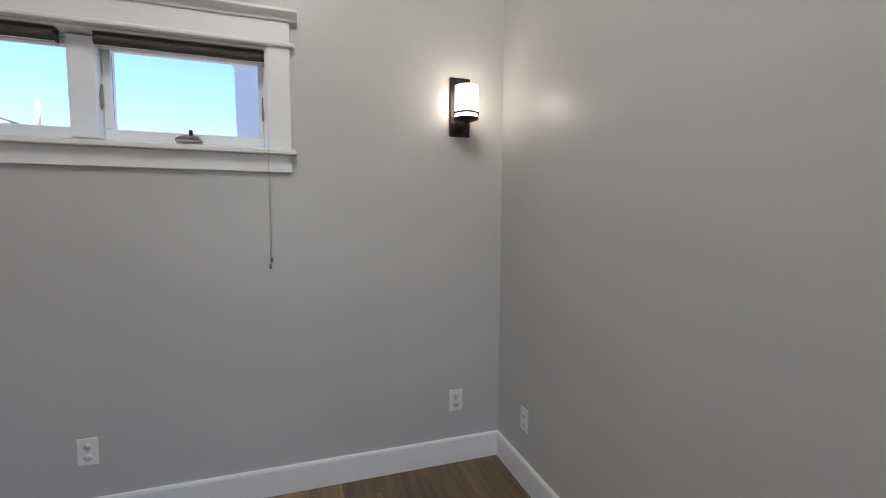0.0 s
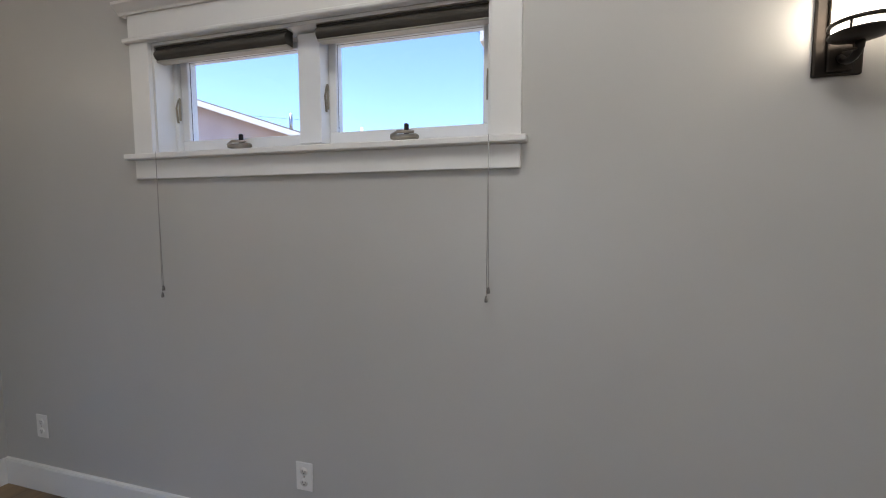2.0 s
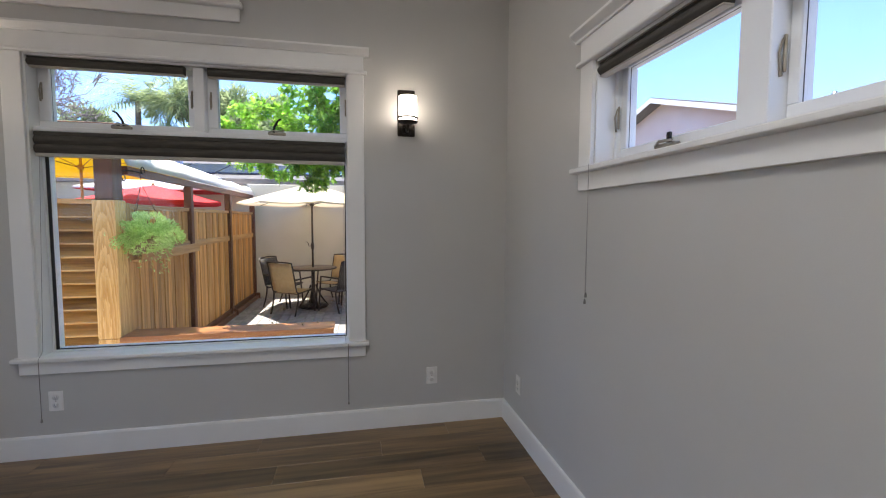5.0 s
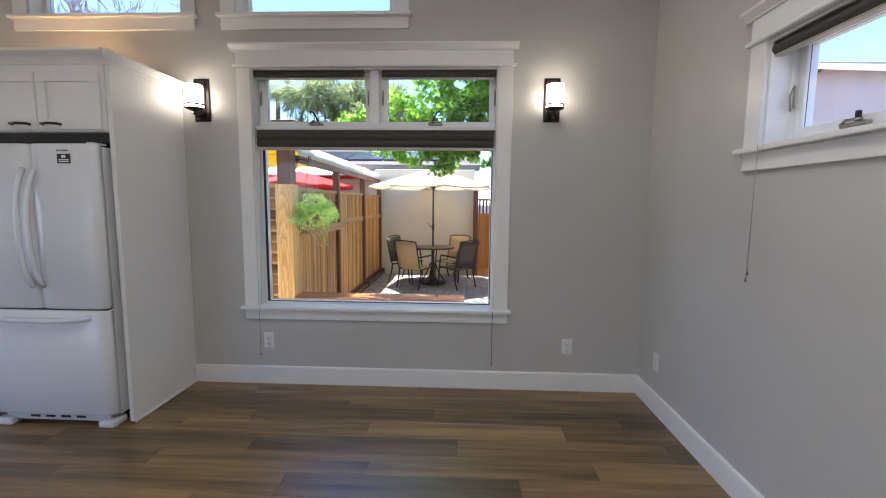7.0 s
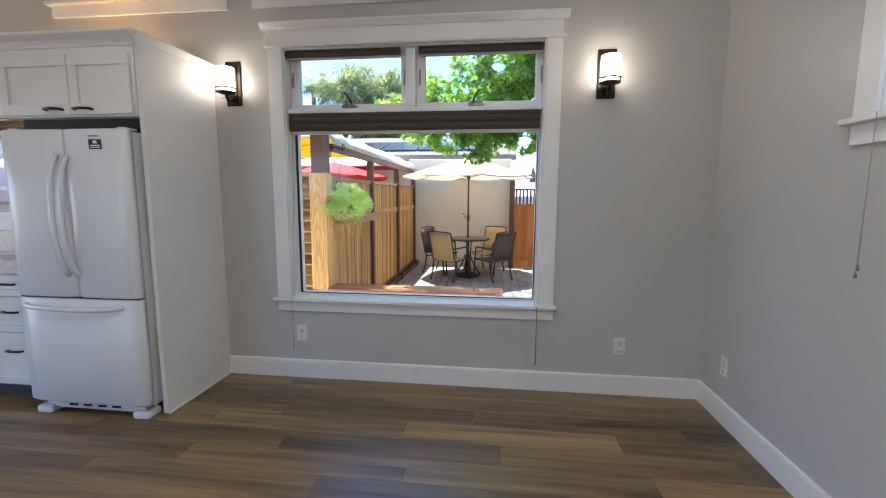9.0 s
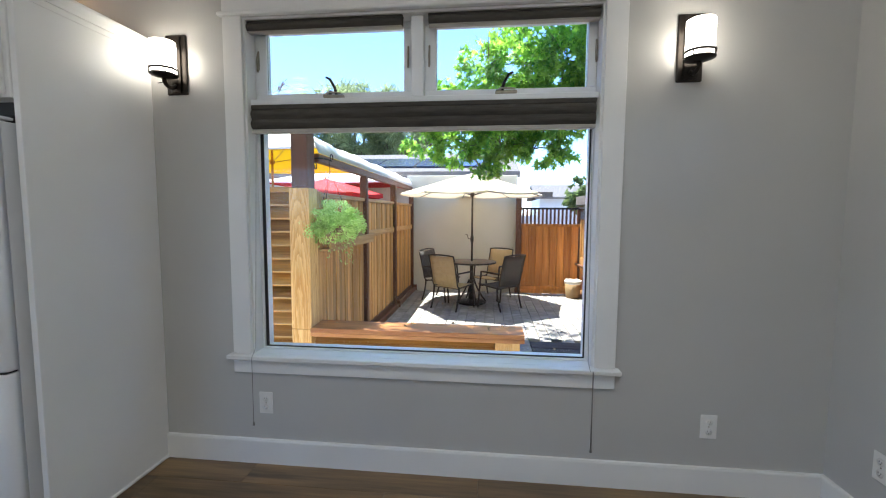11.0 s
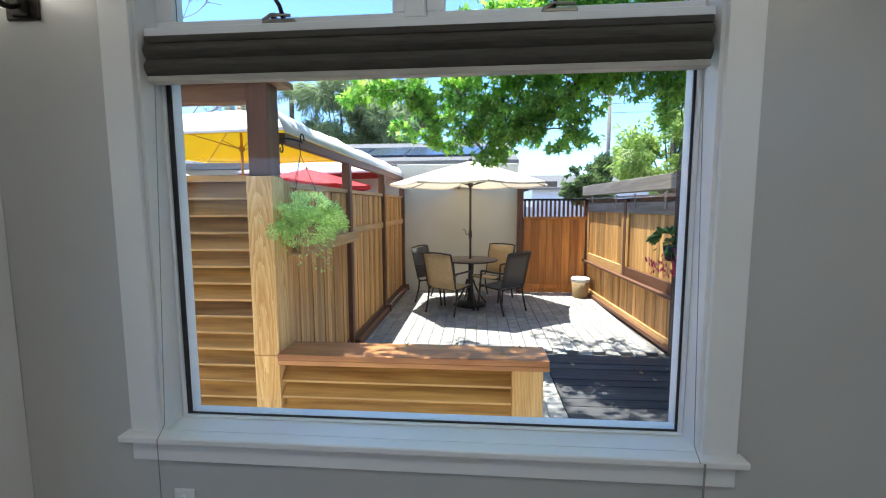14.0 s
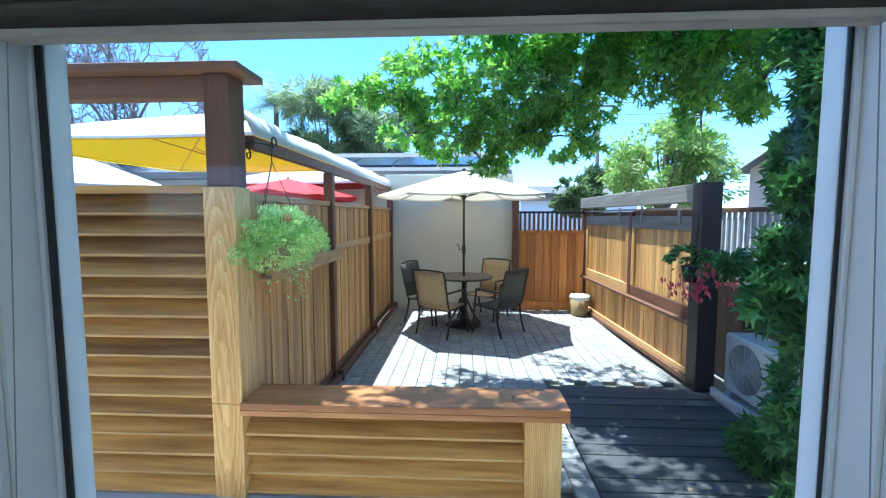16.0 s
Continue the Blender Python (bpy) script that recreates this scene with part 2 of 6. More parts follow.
M_STAIN_Y = wood("dark_stained_cap", (0.20, 0.09, 0.04), (0.32, 0.15, 0.07), 1, 0.12, 0.55, 50.0)
M_BLACKPOST = wood("black_stained_post", (0.018, 0.010, 0.007), (0.042, 0.024, 0.016), 2, 0.1, 0.55, 50.0)
M_WEATHER = wood("weathered_beam", (0.19, 0.15, 0.12), (0.33, 0.28, 0.22), 0, 0.12, 0.75, 50.0)
M_DECK = wood("deck_board", (0.030, 0.029, 0.031), (0.078, 0.075, 0.076), 1, 0.25, 0.7, 50.0, 0.3)
# paler than the slats, so that their lower edges look lit
M_LIT_EDGE = wood("slat_lit_edge", (0.46, 0.26, 0.09), (0.66, 0.42, 0.18), 1, 0.06, 0.6, 50.0)
M_BENCH = wood("bench_cap", (0.34, 0.12, 0.034), (0.58, 0.255, 0.08), 1, 0.1, 0.5, 45.0)
M_PAVER = mat("paver", (0.25, 0.232, 0.212), (0.36, 0.338, 0.312), 9.0, 0.85, bump=0.35, bscale=120, rand=0.14)
M_PAVER_J = mat("paver_far", (0.25, 0.232, 0.212), (0.36, 0.338, 0.312), 9.0, 0.85, bump=0.35, bscale=120, rand=0.14, island=True)
M_GROUND = mat("sandy_ground", (0.14, 0.12, 0.10), (0.22, 0.19, 0.16), 3.0, 0.95, bump=0.4, bscale=60)
M_CONCRETE = mat("concrete", (0.48, 0.48, 0.47), (0.58, 0.58, 0.56), 3.0, 0.85, bump=0.25, bscale=90)
M_STUCCO = mat("cream_stucco", (0.62, 0.59, 0.48), (0.70, 0.67, 0.56), 1.2, 0.85, bump=0.4, bscale=140)
M_PINK = mat("pink_siding", (0.72, 0.52, 0.44), (0.78, 0.58, 0.50), 1.5, 0.75)
M_LILAC = mat("grey_lilac_siding", (0.42, 0.40, 0.44), (0.48, 0.46, 0.50), 1.5, 0.75)
M_ROOF = mat("roof_shingle", (0.10, 0.095, 0.09), (0.17, 0.16, 0.15), 14.0, 0.9, bump=0.5, bscale=60)
M_SOLAR = mat("solar_panel", (0.02, 0.025, 0.04), (0.03, 0.035, 0.055), 4.0, 0.2)
M_WHITE = mat("white_paint", (0.76, 0.75, 0.73), (0.81, 0.80, 0.78), 3.0, 0.5)
M_CANVAS = cloth("ecru_canvas", (0.72, 0.60, 0.44), 0.3)
M_YELLOW = cloth("yellow_canvas", (0.92, 0.66, 0.03), 0.8)
M_WCANVAS = cloth("white_canvas", (0.78, 0.76, 0.72), 0.2)
M_RED = cloth("red_canvas", (0.60, 0.04, 0.04), 0.3)
M_SLING_T = mat("tan_sling", (0.54, 0.38, 0.19), (0.62, 0.45, 0.24), 20.0, 0.7, bump=0.3, bscale=500)
M_SLING_D = mat("charcoal_sling", (0.045, 0.042, 0.040), (0.075, 0.070, 0.066), 20.0, 0.6, bump=0.3, bscale=500)
M_CHAIR = mat("bronze_chair_frame", (0.045, 0.035, 0.028), (0.075, 0.06, 0.048), 20.0, 0.4, metal=0.5)
M_TABLE = mat("mosaic_table", (0.07, 0.045, 0.03), (0.19, 0.13, 0.085), 16.0, 0.4, detail=6.0)
M_POLE = mat("umbrella_pole", (0.05, 0.04, 0.03), (0.08, 0.065, 0.05), 20.0, 0.4, metal=0.4)
M_ORANGE = wood("umbrella_ribs", (0.40, 0.19, 0.06), (0.55, 0.28, 0.10), 2, 0.05, 0.5, 40.0)
M_IRON = mat("wrought_iron", (0.015, 0.014, 0.013), (0.03, 0.028, 0.026), 30.0, 0.5, metal=0.5)
M_AC = mat("ac_housing", (0.62, 0.62, 0.58), (0.68, 0.68, 0.64), 4.0, 0.45)
M_WICKER = mat("wicker", (0.22, 0.14, 0.065), (0.42, 0.28, 0.14), 50.0, 0.7, bump=0.8, bscale=90, stretch=(1, 1, 3))
M_BAG = mat("bin_liner", (0.68, 0.68, 0.66), (0.78, 0.78, 0.77), 10.0, 0.4)
M_BARK = mat("bark", (0.11, 0.085, 0.065), (0.20, 0.16, 0.125), 12.0, 0.9, bump=0.8, bscale=40, stretch=(1, 1, 0.3))
M_TWIG = mat("pale_twig", (0.17, 0.14, 0.125), (0.27, 0.23, 0.21), 12.0, 0.9)
M_LEAF = leafy("maple_leaf", (0.07, 0.21, 0.035), (0.29, 0.48, 0.07), 0.4, 0.72)
M_VINE = leafy("vine_leaf", (0.03, 0.10, 0.025), (0.14, 0.30, 0.07), 0.4, 0.3)
M_BASKET = leafy("pale_trailing_leaf", (0.33, 0.51, 0.13), (0.70, 0.82, 0.36), 0.6, 0.45)
M_FAR_LEAF = leafy("far_leaf", (0.045, 0.085, 0.025), (0.17, 0.23, 0.08), 0.6, 0.45)
M_GARDEN = leafy("garden_leaf", (0.14, 0.24, 0.045), (0.38, 0.48, 0.13), 0.6, 0.5)
M_LITTER = leafy("dry_leaf", (0.30, 0.20, 0.10), (0.55, 0.42, 0.25), 0.8, 0.1)
M_PALM = leafy("palm_frond", (0.14, 0.19, 0.085), (0.31, 0.37, 0.19), 0.5, 0.5)
M_FUCHSIA = leafy("fuchsia_flower", (0.45, 0.02, 0.06), (0.75, 0.12, 0.18), 0.5, 0.3)
M_BULB = glow("warm_bulb", (1.0, 0.62, 0.28), 30.0)
M_LED = glow("warm_cabinet_light", (1.0, 0.55, 0.2), 14.0)


# ---- building tools ----
def box(bm, x0, x1, y0, y1, z0, z1, bevel=0.0):
    x0, x1, y0, y1, z0, z1 = min(x0, x1), max(x0, x1), min(y0, y1), max(y0, y1), min(z0, z1), max(z0, z1)
    v = [bm.verts.new((x, y, z)) for z in (z0, z1) for x, y in ((x0, y0), (x1, y0), (x1, y1), (x0, y1))]
    faces = [bm.faces.new([v[i] for i in f]) for f in ((0, 3, 2, 1), (4, 5, 6, 7), (0, 1, 5, 4), (1, 2, 6, 5), (2, 3, 7, 6), (3, 0, 4, 7))]
    if bevel:
        edges = list({e for f in faces for e in f.edges})
        bmesh.ops.bevel(bm, geom=edges, offset=bevel, segments=1 if bevel < 0.006 else 2, profile=0.5, affect="EDGES")
    return bm


def boxed(*a, bevel=0.0):
    return box(bmesh.new(), *a, bevel=bevel)


def tube(points, r0, r1=None, seg=8, bm=None, cap=True):
    """A round bar along a line of points, tapering from r0 to r1."""
    bm = bm or bmesh.new()
    r1 = r0 if r1 is None else r1
    pts = [Vector(p) for p in points]
    rings = []
    side = None
    for i, p in enumerate(pts):
        d = (pts[min(i + 1, len(pts) - 1)] - pts[max(i - 1, 0)]).normalized()
        if side is None:
            side = d.orthogonal().normalized()
        side = (side - d * side.dot(d)).normalized()
        up = d.cross(side)
        r = r0 + (r1 - r0) * i / max(1, len(pts) - 1)
        rings.append([bm.verts.new(p + side * (r * math.cos(2 * math.pi * k / seg)) + up * (r * math.sin(2 * math.pi * k / seg))) for k in range(seg)])
    for a, b in zip(rings, rings[1:]):
        for k in range(seg):
            bm.faces.new((a[k], a[(k + 1) % seg], b[(k + 1) % seg], b[k])).smooth = True
    if cap:
        bm.faces.new(rings[0][::-1]), bm.faces.new(rings[-1])
    return bm


def lathe(profile, seg=24, bm=None, centre=(0, 0, 0)):
    """A turned body: profile of (radius, height)."""
    bm = bm or bmesh.new()
    c = Vector(centre)
    rings = [[bm.verts.new(c + Vector((r * math.cos(2 * math.pi * k / seg), r * math.sin(2 * math.pi * k / seg), z))) for k in range(seg)] for r, z in profile]
    for a, b in zip(rings, rings[1:]):
        for k in range(seg):
            bm.faces.new((a[k], a[(k + 1) % seg], b[(k + 1) % seg], b[k])).smooth = True
    if profile[0][0] > 1e-4:
        bm.faces.new(rings[0][::-1])
    if profile[-1][0] > 1e-4:
        bm.faces.new(rings[-1])
    return bm


def prism(profile, a, b, axis, bm=None):
    """A moulding: a closed profile of points swept from a to b along an axis ('x' or 'y'); profile gives (other, z)."""
    bm = bm or bmesh.new()
    put = (lambda s, o, z: (s, o, z)) if axis == "x" else (lambda s, o, z: (o, s, z))
    r0 = [bm.verts.new(put(a, o, z)) for o, z in profile]
    r1 = [bm.verts.new(put(b, o, z)) for o, z in profile]
    n = len(profile)
    for i in range(n):
        bm.faces.new((r0[i], r0[(i + 1) % n], r1[(i + 1) % n], r1[i]))
    bm.faces.new(r0[::-1]), bm.faces.new(r1)
    return bm


def bent(t, *pts):
    """A smooth point on a curve through control points (Bezier)."""
    pts = [Vector(p) for p in pts]
    while len(pts) > 1:
        pts = [a.lerp(b, t) for a, b in zip(pts, pts[1:])]
    return pts[0]


def curve_pts(n, *pts):
    return [bent(i / (n - 1), *pts) for i in range(n)]


def mesh_of(bm, name, material, smooth=False):
    bmesh.ops.recalc_face_normals(bm, faces=bm.faces)
    me = bpy.data.meshes.new(name)
    bm.to_mesh(me)
    bm.free()
    me.materials.append(material)
    return me


def part(name, bm, material, parent, label=""):
    ob = new(name, mesh_of(bm, name, material))
    ob.parent = parent
    return tagged(ob, label)


def piece(name, me, parent, m):
    """One of many alike pieces, on shared mesh data."""
    ob = new(name, me)
    ob.parent = parent
    ob.matrix_basis = m
    return ob


def thing(name, m, label, category, group="", kind=""):
    ob = new(name)
    ob.empty_display_size = 0.1
    ob.matrix_world = m
    return tagged(ob, label, category, group, kind)


def solid(name, bm, material, label, category, group="", kind=""):
    return tagged(new(name, mesh_of(bm, name, material)), label, category, group, kind)


def raw(name, verts, faces, material):
    me = bpy.data.meshes.new(name)
    me.from_pydata(verts, [], faces)
    me.materials.append(material)
    me.update()
    return me


def wall(name, axis, lo, hi, u0, u1, z0, z1, holes, material, label):
    """A wall with thickness lo..hi, across the axis, and openings (ua, ub, za, zb) that go through it."""
    us = sorted({u0, u1, *(h[0] for h in holes), *(h[1] for h in holes)})
    zs = sorted({z0, z1, *(h[2] for h in holes), *(h[3] for h in holes)})
    bm = bmesh.new()
    verts = {}

    def v(s, i, j):
        if (s, i, j) not in verts:
            p = (us[i], s, zs[j]) if axis == "y" else (s, us[i], zs[j])
            verts[s, i, j] = bm.verts.new(p)
        return verts[s, i, j]

    def full(i, j):
        if not (0 <= i < len(us) - 1 and 0 <= j < len(zs) - 1):
            return False
        u, z = (us[i] + us[i + 1]) / 2, (zs[j] + zs[j + 1]) / 2
        return not any(h[0] < u < h[1] and h[2] < z < h[3] for h in holes)

    for i in range(len(us) - 1):
        for j in range(len(zs) - 1):
            if not full(i, j):
                continue
            for s in (lo, hi):
                bm.faces.new((v(s, i, j), v(s, i + 1, j), v(s, i + 1, j + 1), v(s, i, j + 1)))
            for di, dj, a, b in ((-1, 0, (i, j), (i, j + 1)), (1, 0, (i + 1, j), (i + 1, j + 1)), (0, -1, (i, j), (i + 1, j)), (0, 1, (i, j + 1), (i + 1, j + 1))):
                if not full(i + di, j + dj):
                    bm.faces.new((v(lo, *a), v(lo, *b), v(hi, *b), v(hi, *a)))
    return solid(name, bm, material, label, "wall", kind="structure")

# ---- the room ----
YS, XE, ZC = -9.0, 3.805, 3.75
W_MAIN, W_HIGH_A, W_HIGH_B, W_SINK = (-2.908, -1.098, 0.60, 2.39), (-4.555, -3.395, 2.735, 3.36), (-3.005, -1.845, 2.735, 3.36), (-6.20, -4.86, 1.17, 1.95)
N_WIN = (1.142, 2.602, 1.665, 2.155)
wall("wall_west", "x", -0.19, 0.0, YS, 0.19, -0.02, ZC, [W_MAIN, W_HIGH_A, W_HIGH_B, W_SINK], M_WALL, "warm grey satin painted wall with trimmed windows")
# unseen outer skin, made white to bounce light onto screen and post
wall("wall_west_bounce", "x", -0.203, -0.1905, YS, 0.19, -0.30, ZC - 0.004, [W_MAIN, W_HIGH_A, W_HIGH_B, W_SINK], M_WHITE, "plain white outer face, unseen, added to bounce light onto the patio")
wall("wall_north", "y", 0.0, 0.19, 0.0, XE, -0.02, ZC, [N_WIN], M_WALL, "warm grey satin painted wall with a high double window")
wall("wall_east", "x", XE, XE + 0.15, -3.6, 0.19, -0.02, ZC, [], M_WALL, "plain warm grey satin painted wall")
wall("wall_hall", "y", -3.75, -3.6, XE + 0.15, 6.0, -0.02, ZC, [], M_WALL, "plain warm grey painted wall of the living room")
# walls out of view; their openings are invented to let light in
wall("wall_east_far", "x", 6.0, 6.15, YS, -3.75, -0.02, ZC, [(-7.5, -4.5, 0.3, 2.3)], M_WALL, "unseen warm grey painted wall with an opening added for light")
wall("wall_south", "y", YS - 0.15, YS, -0.19, 6.15, -0.02, ZC, [(0.5, 3.9, 0.2, 2.3)], M_WALL, "unseen warm grey painted wall with a wide opening added for the fill lamp")
# ceiling out of view; the hole is added for the overhead fill lamp
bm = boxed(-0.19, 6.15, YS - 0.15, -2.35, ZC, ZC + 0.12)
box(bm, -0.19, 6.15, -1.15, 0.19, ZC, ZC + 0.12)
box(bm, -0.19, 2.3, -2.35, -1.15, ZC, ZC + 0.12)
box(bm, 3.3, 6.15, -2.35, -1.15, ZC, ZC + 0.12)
solid("ceiling", bm, M_CEIL, "plain white painted ceiling, unseen, with an opening added for the fill lamp", "ceiling", kind="structure")
# lid added over the hole so that no direct sun falls through
solid("sun_block_lid", boxed(2.25, 3.35, -2.40, -1.10, ZC + 0.121, ZC + 0.16, bevel=0.01), M_WHITE, "opaque white lid added to keep the sun out of the ceiling opening", "skylight", kind="structure")
# overhang out of view, added to keep direct sun off the sill
solid("sun_block_eave", boxed(-0.62, -0.191, YS - 0.15, 1.0, ZC, ZC + 0.14), M_WHITE, "white roof overhang, unseen, added to keep sun off the window sill", "eave", kind="structure")


def base_profile(s):
    return [(0, 0.0), (s * 0.016, 0.0), (s * 0.016, 0.128), (s * 0.012, 0.138), (0, 0.14)]


solid("baseboard_north", prism(base_profile(-1), 0.0, XE, "x"), M_TRIM, "tall white painted baseboard", "baseboard", kind="structure")
solid("baseboard_west", prism(base_profile(1), -3.429, -0.017, "y"), M_TRIM, "tall white painted baseboard", "baseboard", kind="structure")
bm = prism([(XE + o, z) for o, z in base_profile(-1)], -3.6, -0.017, "y")
solid("baseboard_east", bm, M_TRIM, "tall white painted baseboard", "baseboard", kind="structure")


# ---- windows: local x runs along the wall, local y outwards, local z up ----
def bar_frame(u0, u1, z0, z1, w, d0, d1, bevel=0.003):
    bm = boxed(u0, u1, d0, d1, z0, z0 + w, bevel=bevel)
    box(bm, u0, u1, d0, d1, z1 - w, z1, bevel)
    box(bm, u0, u0 + w, d0, d1, z0 + w + 0.0005, z1 - w - 0.0005, bevel)
    box(bm, u1 - w, u1, d0, d1, z0 + w + 0.0005, z1 - w - 0.0005, bevel)
    return bm


def trim_set(win, u0, u1, z0, z1, depth, head=0.095, apron=0.08):
    """Craftsman casing: side boards, bead, frieze and crown above, stool and apron below, and the liner of the opening."""
    part("casing", boxed(u0 - 0.1, u0 + 0.002, -0.02, 0.0, z0, z1, bevel=0.002), M_TRIM, win)
    part("casing", boxed(u1 - 0.002, u1 + 0.1, -0.02, 0.0, z0, z1, bevel=0.002), M_TRIM, win)
    part("head_bead", boxed(u0 - 0.122, u1 + 0.122, -0.036, 0.0, z1, z1 + 0.02, bevel=0.005), M_TRIM, win)
    part("frieze_board", boxed(u0 - 0.1, u1 + 0.1, -0.022, 0.0, z1 + 0.0205, z1 + 0.02 + head, bevel=0.002), M_TRIM, win)
    zt = z1 + 0.02 + head
    prof = [(0.0, 0.0), (-0.03, 0.0), (-0.034, 0.008), (-0.044, 0.016), (-0.058, 0.028), (-0.062, 0.032), (-0.062, 0.043), (0.0, 0.043)]
    bm = prism([(o, zt + z) for o, z in prof], u0 - 0.135, u1 + 0.135, "x")
    part("crown_moulding", bm, M_TRIM, win)
    part("stool", boxed(u0 - 0.122, u1 + 0.122, -0.056, 0.0, z0 - 0.024, z0, bevel=0.004), M_TRIM, win)
    part("sill_board", boxed(u0, u1, 0.0005, depth, z0 - 0.024, z0, bevel=0.001), M_TRIM, win)
    part("apron", boxed(u0 - 0.1, u1 + 0.1, -0.02, 0.0, z0 - 0.024 - apron, z0 - 0.0245, bevel=0.002), M_TRIM, win)
    for a, b in ((u0, u0 + 0.012), (u1 - 0.012, u1)):
        part("jamb_liner", boxed(a, b, 0.001, depth, z0 + 0.0005, z1 - 0.0125), M_TRIM, win)
    part("head_liner", boxed(u0, u1, 0.001, depth, z1 - 0.012, z1), M_TRIM, win)


def sheet(u0, u1, z0, z1, d):
    return boxed(u0, u1, d - 0.002, d + 0.002, z0, z1)


def glazing(win, u0, u1, z0, z1, d):
    g = part("pane", sheet(u0 - 0.006, u1 + 0.006, z0 - 0.006, z1 + 0.006, d), M_GLASS, win, "clear glass pane")
    g.visible_shadow = False
    bm = bar_frame(u0 - 0.004, u1 + 0.004, z0 - 0.004, z1 + 0.004, 0.0045, d - 0.006, d - 0.0025, 0)
    part("gasket", bm, M_GASKET, win, "thin black rubber gasket")


def crank(win, u, z, d, folded, flip=1):
    bm = boxed(u - 0.055, u + 0.055, d - 0.03, d, z - 0.006, z + 0.012, bevel=0.005)
    tube([(u - 0.05, d - 0.025, z + 0.008), (u - 0.02, d - 0.035, z + 0.02), (u + 0.045, d - 0.034, z + 0.016)], 0.007, 0.005, 6, bm)
    op = part("crank_operator", bm, M_BRASS, win, "worn metal window crank operator")
    if folded:
        bm = boxed(u + 0.0, u + 0.016, d - 0.022, d - 0.006, z + 0.012, z + 0.052, bevel=0.003)
    else:
        bm = tube([(u + flip * a, d - b, z + h) for a, b, h in ((0.02, 0.03, 0.01), (0.012, 0.036, 0.045), (-0.012, 0.04, 0.085), (-0.032, 0.04, 0.094))], 0.008, 0.006, 7)
        box(bm, u - 0.028, u - 0.012, d - 0.02, d - 0.006, z + 0.012, z + 0.034, 0.002)
    part("crank_handle", bm, M_BRONZE, op, "dark crank handle")


def lock(win, u, z, d):
    bm = boxed(u - 0.0045, u + 0.0045, d - 0.010, d, z - 0.05, z + 0.05, bevel=0.003)
    tube([(u, d - 0.012, z + 0.04), (u, d - 0.024, z + 0.0), (u, d - 0.016, z - 0.062)], 0.003, 0.0048, 6, bm)
    part("sash_lock", bm, M_BRASS, win, "slim metal sash lock lever")


def awning_sash(win, u0, u1, z0, z1, d, g):
    """g: the glass's rectangle."""
    part("sash", hollow(u0, u1, z0, z1, g, d - 0.02, d + 0.03), M_VINYL, win)
    glazing(win, *g, d)


def hollow(u0, u1, z0, z1, g, d0, d1, bevel=0.003):
    bm = boxed(u0, u1, d0, d1, z0, g[2], bevel=bevel)
    box(bm, u0, u1, d0, d1, g[3], z1, bevel)
    box(bm, u0, g[0], d0, d1, g[2] + 0.0005, g[3] - 0.0005, bevel)
    box(bm, g[1], u1, d0, d1, g[2] + 0.0005, g[3] - 0.0005, bevel)
    return bm


def west(u, z):
    return pose(0, u, z, 0, 0, 90)


# the main west window: a fixed pane below two awning sashes
w1 = thing("window_1", west(-2.003, 0), "white trimmed window, fixed pane under two awning sashes", "window", kind="structure")
c = 2.003
u0, u1 = W_MAIN[0] + c, W_MAIN[1] + c
trim_set(w1, u0, u1, 0.624, 2.39, 0.105)
g = (-2.867 + c, -1.131 + c, 0.640, 1.90)
part("window_frame", hollow(u0, u1, 0.601, 1.955, g, 0.105, 0.155), M_VINYL, w1, "white vinyl frame of the fixed pane")
part("gasket", hollow(g[0] - 0.016, g[1] + 0.007, g[2] - 0.006, g[3] + 0.01, g, 0.0985, 0.1045, 0), M_GASKET, w1, "black rubber gasket round the pane")
part("glazing_bead", hollow(u0 + 0.0125, u1 - 0.0125, 0.6245, 1.955, (g[0] - 0.0165, g[1] + 0.0075, g[2] - 0.0065, 1.92), 0.088, 0.1045, 0.002), M_VINYL, w1)
pn = part("pane", sheet(g[0] + 0.0005, g[1] - 0.0005, g[2] + 0.0005, g[3] - 0.0005, 0.112), M_GLASS, w1, "clear glass pane")
pn.visible_shadow = False
part("transom_bar", boxed(u0 + 0.0125, u1 - 0.0125, 0.03, 0.165, 1.956, 1.985, bevel=0.003), M_VINYL, w1)
part("mullion", boxed(-0.031, 0.031, 0.03, 0.165, 1.9855, 2.377, bevel=0.003), M_VINYL, w1)
awning_sash(w1, u0 + 0.0125, -0.0315, 1.9855, 2.377, 0.11, (-2.832 + c, -2.083 + c, 2.026, 2.345))
awning_sash(w1, 0.0315, u1 - 0.0125, 1.9855, 2.377, 0.11, (-1.913 + c, -1.156 + c, 2.026, 2.345))
crank(w1, -2.455 + c, 2.0, 0.09, False)
crank(w1, -1.555 + c, 2.0, 0.09, False, -1)
for u in (-2.872, -2.058, -1.948, -1.118):
    lock(w1, u + c, 2.2, 0.088)

# the north window: two awning sashes high on the wall
w2 = thing("window_2", pose(1.872, 0, 0), "white trimmed high window with two awning sashes", "window", kind="structure")
u0, u1 = N_WIN[0] - 1.872, N_WIN[1] - 1.872
trim_set(w2, u0, u1, 1.689, 2.155, 0.09)
part("window_frame", hollow(u0, u1, 1.666, 2.155, (u0 + 0.03, u1 - 0.03, 1.712, 2.135), 0.09, 0.165), M_VINYL, w2, "white vinyl window frame")
part("mullion", boxed(-0.05, 0.05, 0.05, 0.165, 1.7125, 2.1345, bevel=0.003), M_VINYL, w2)
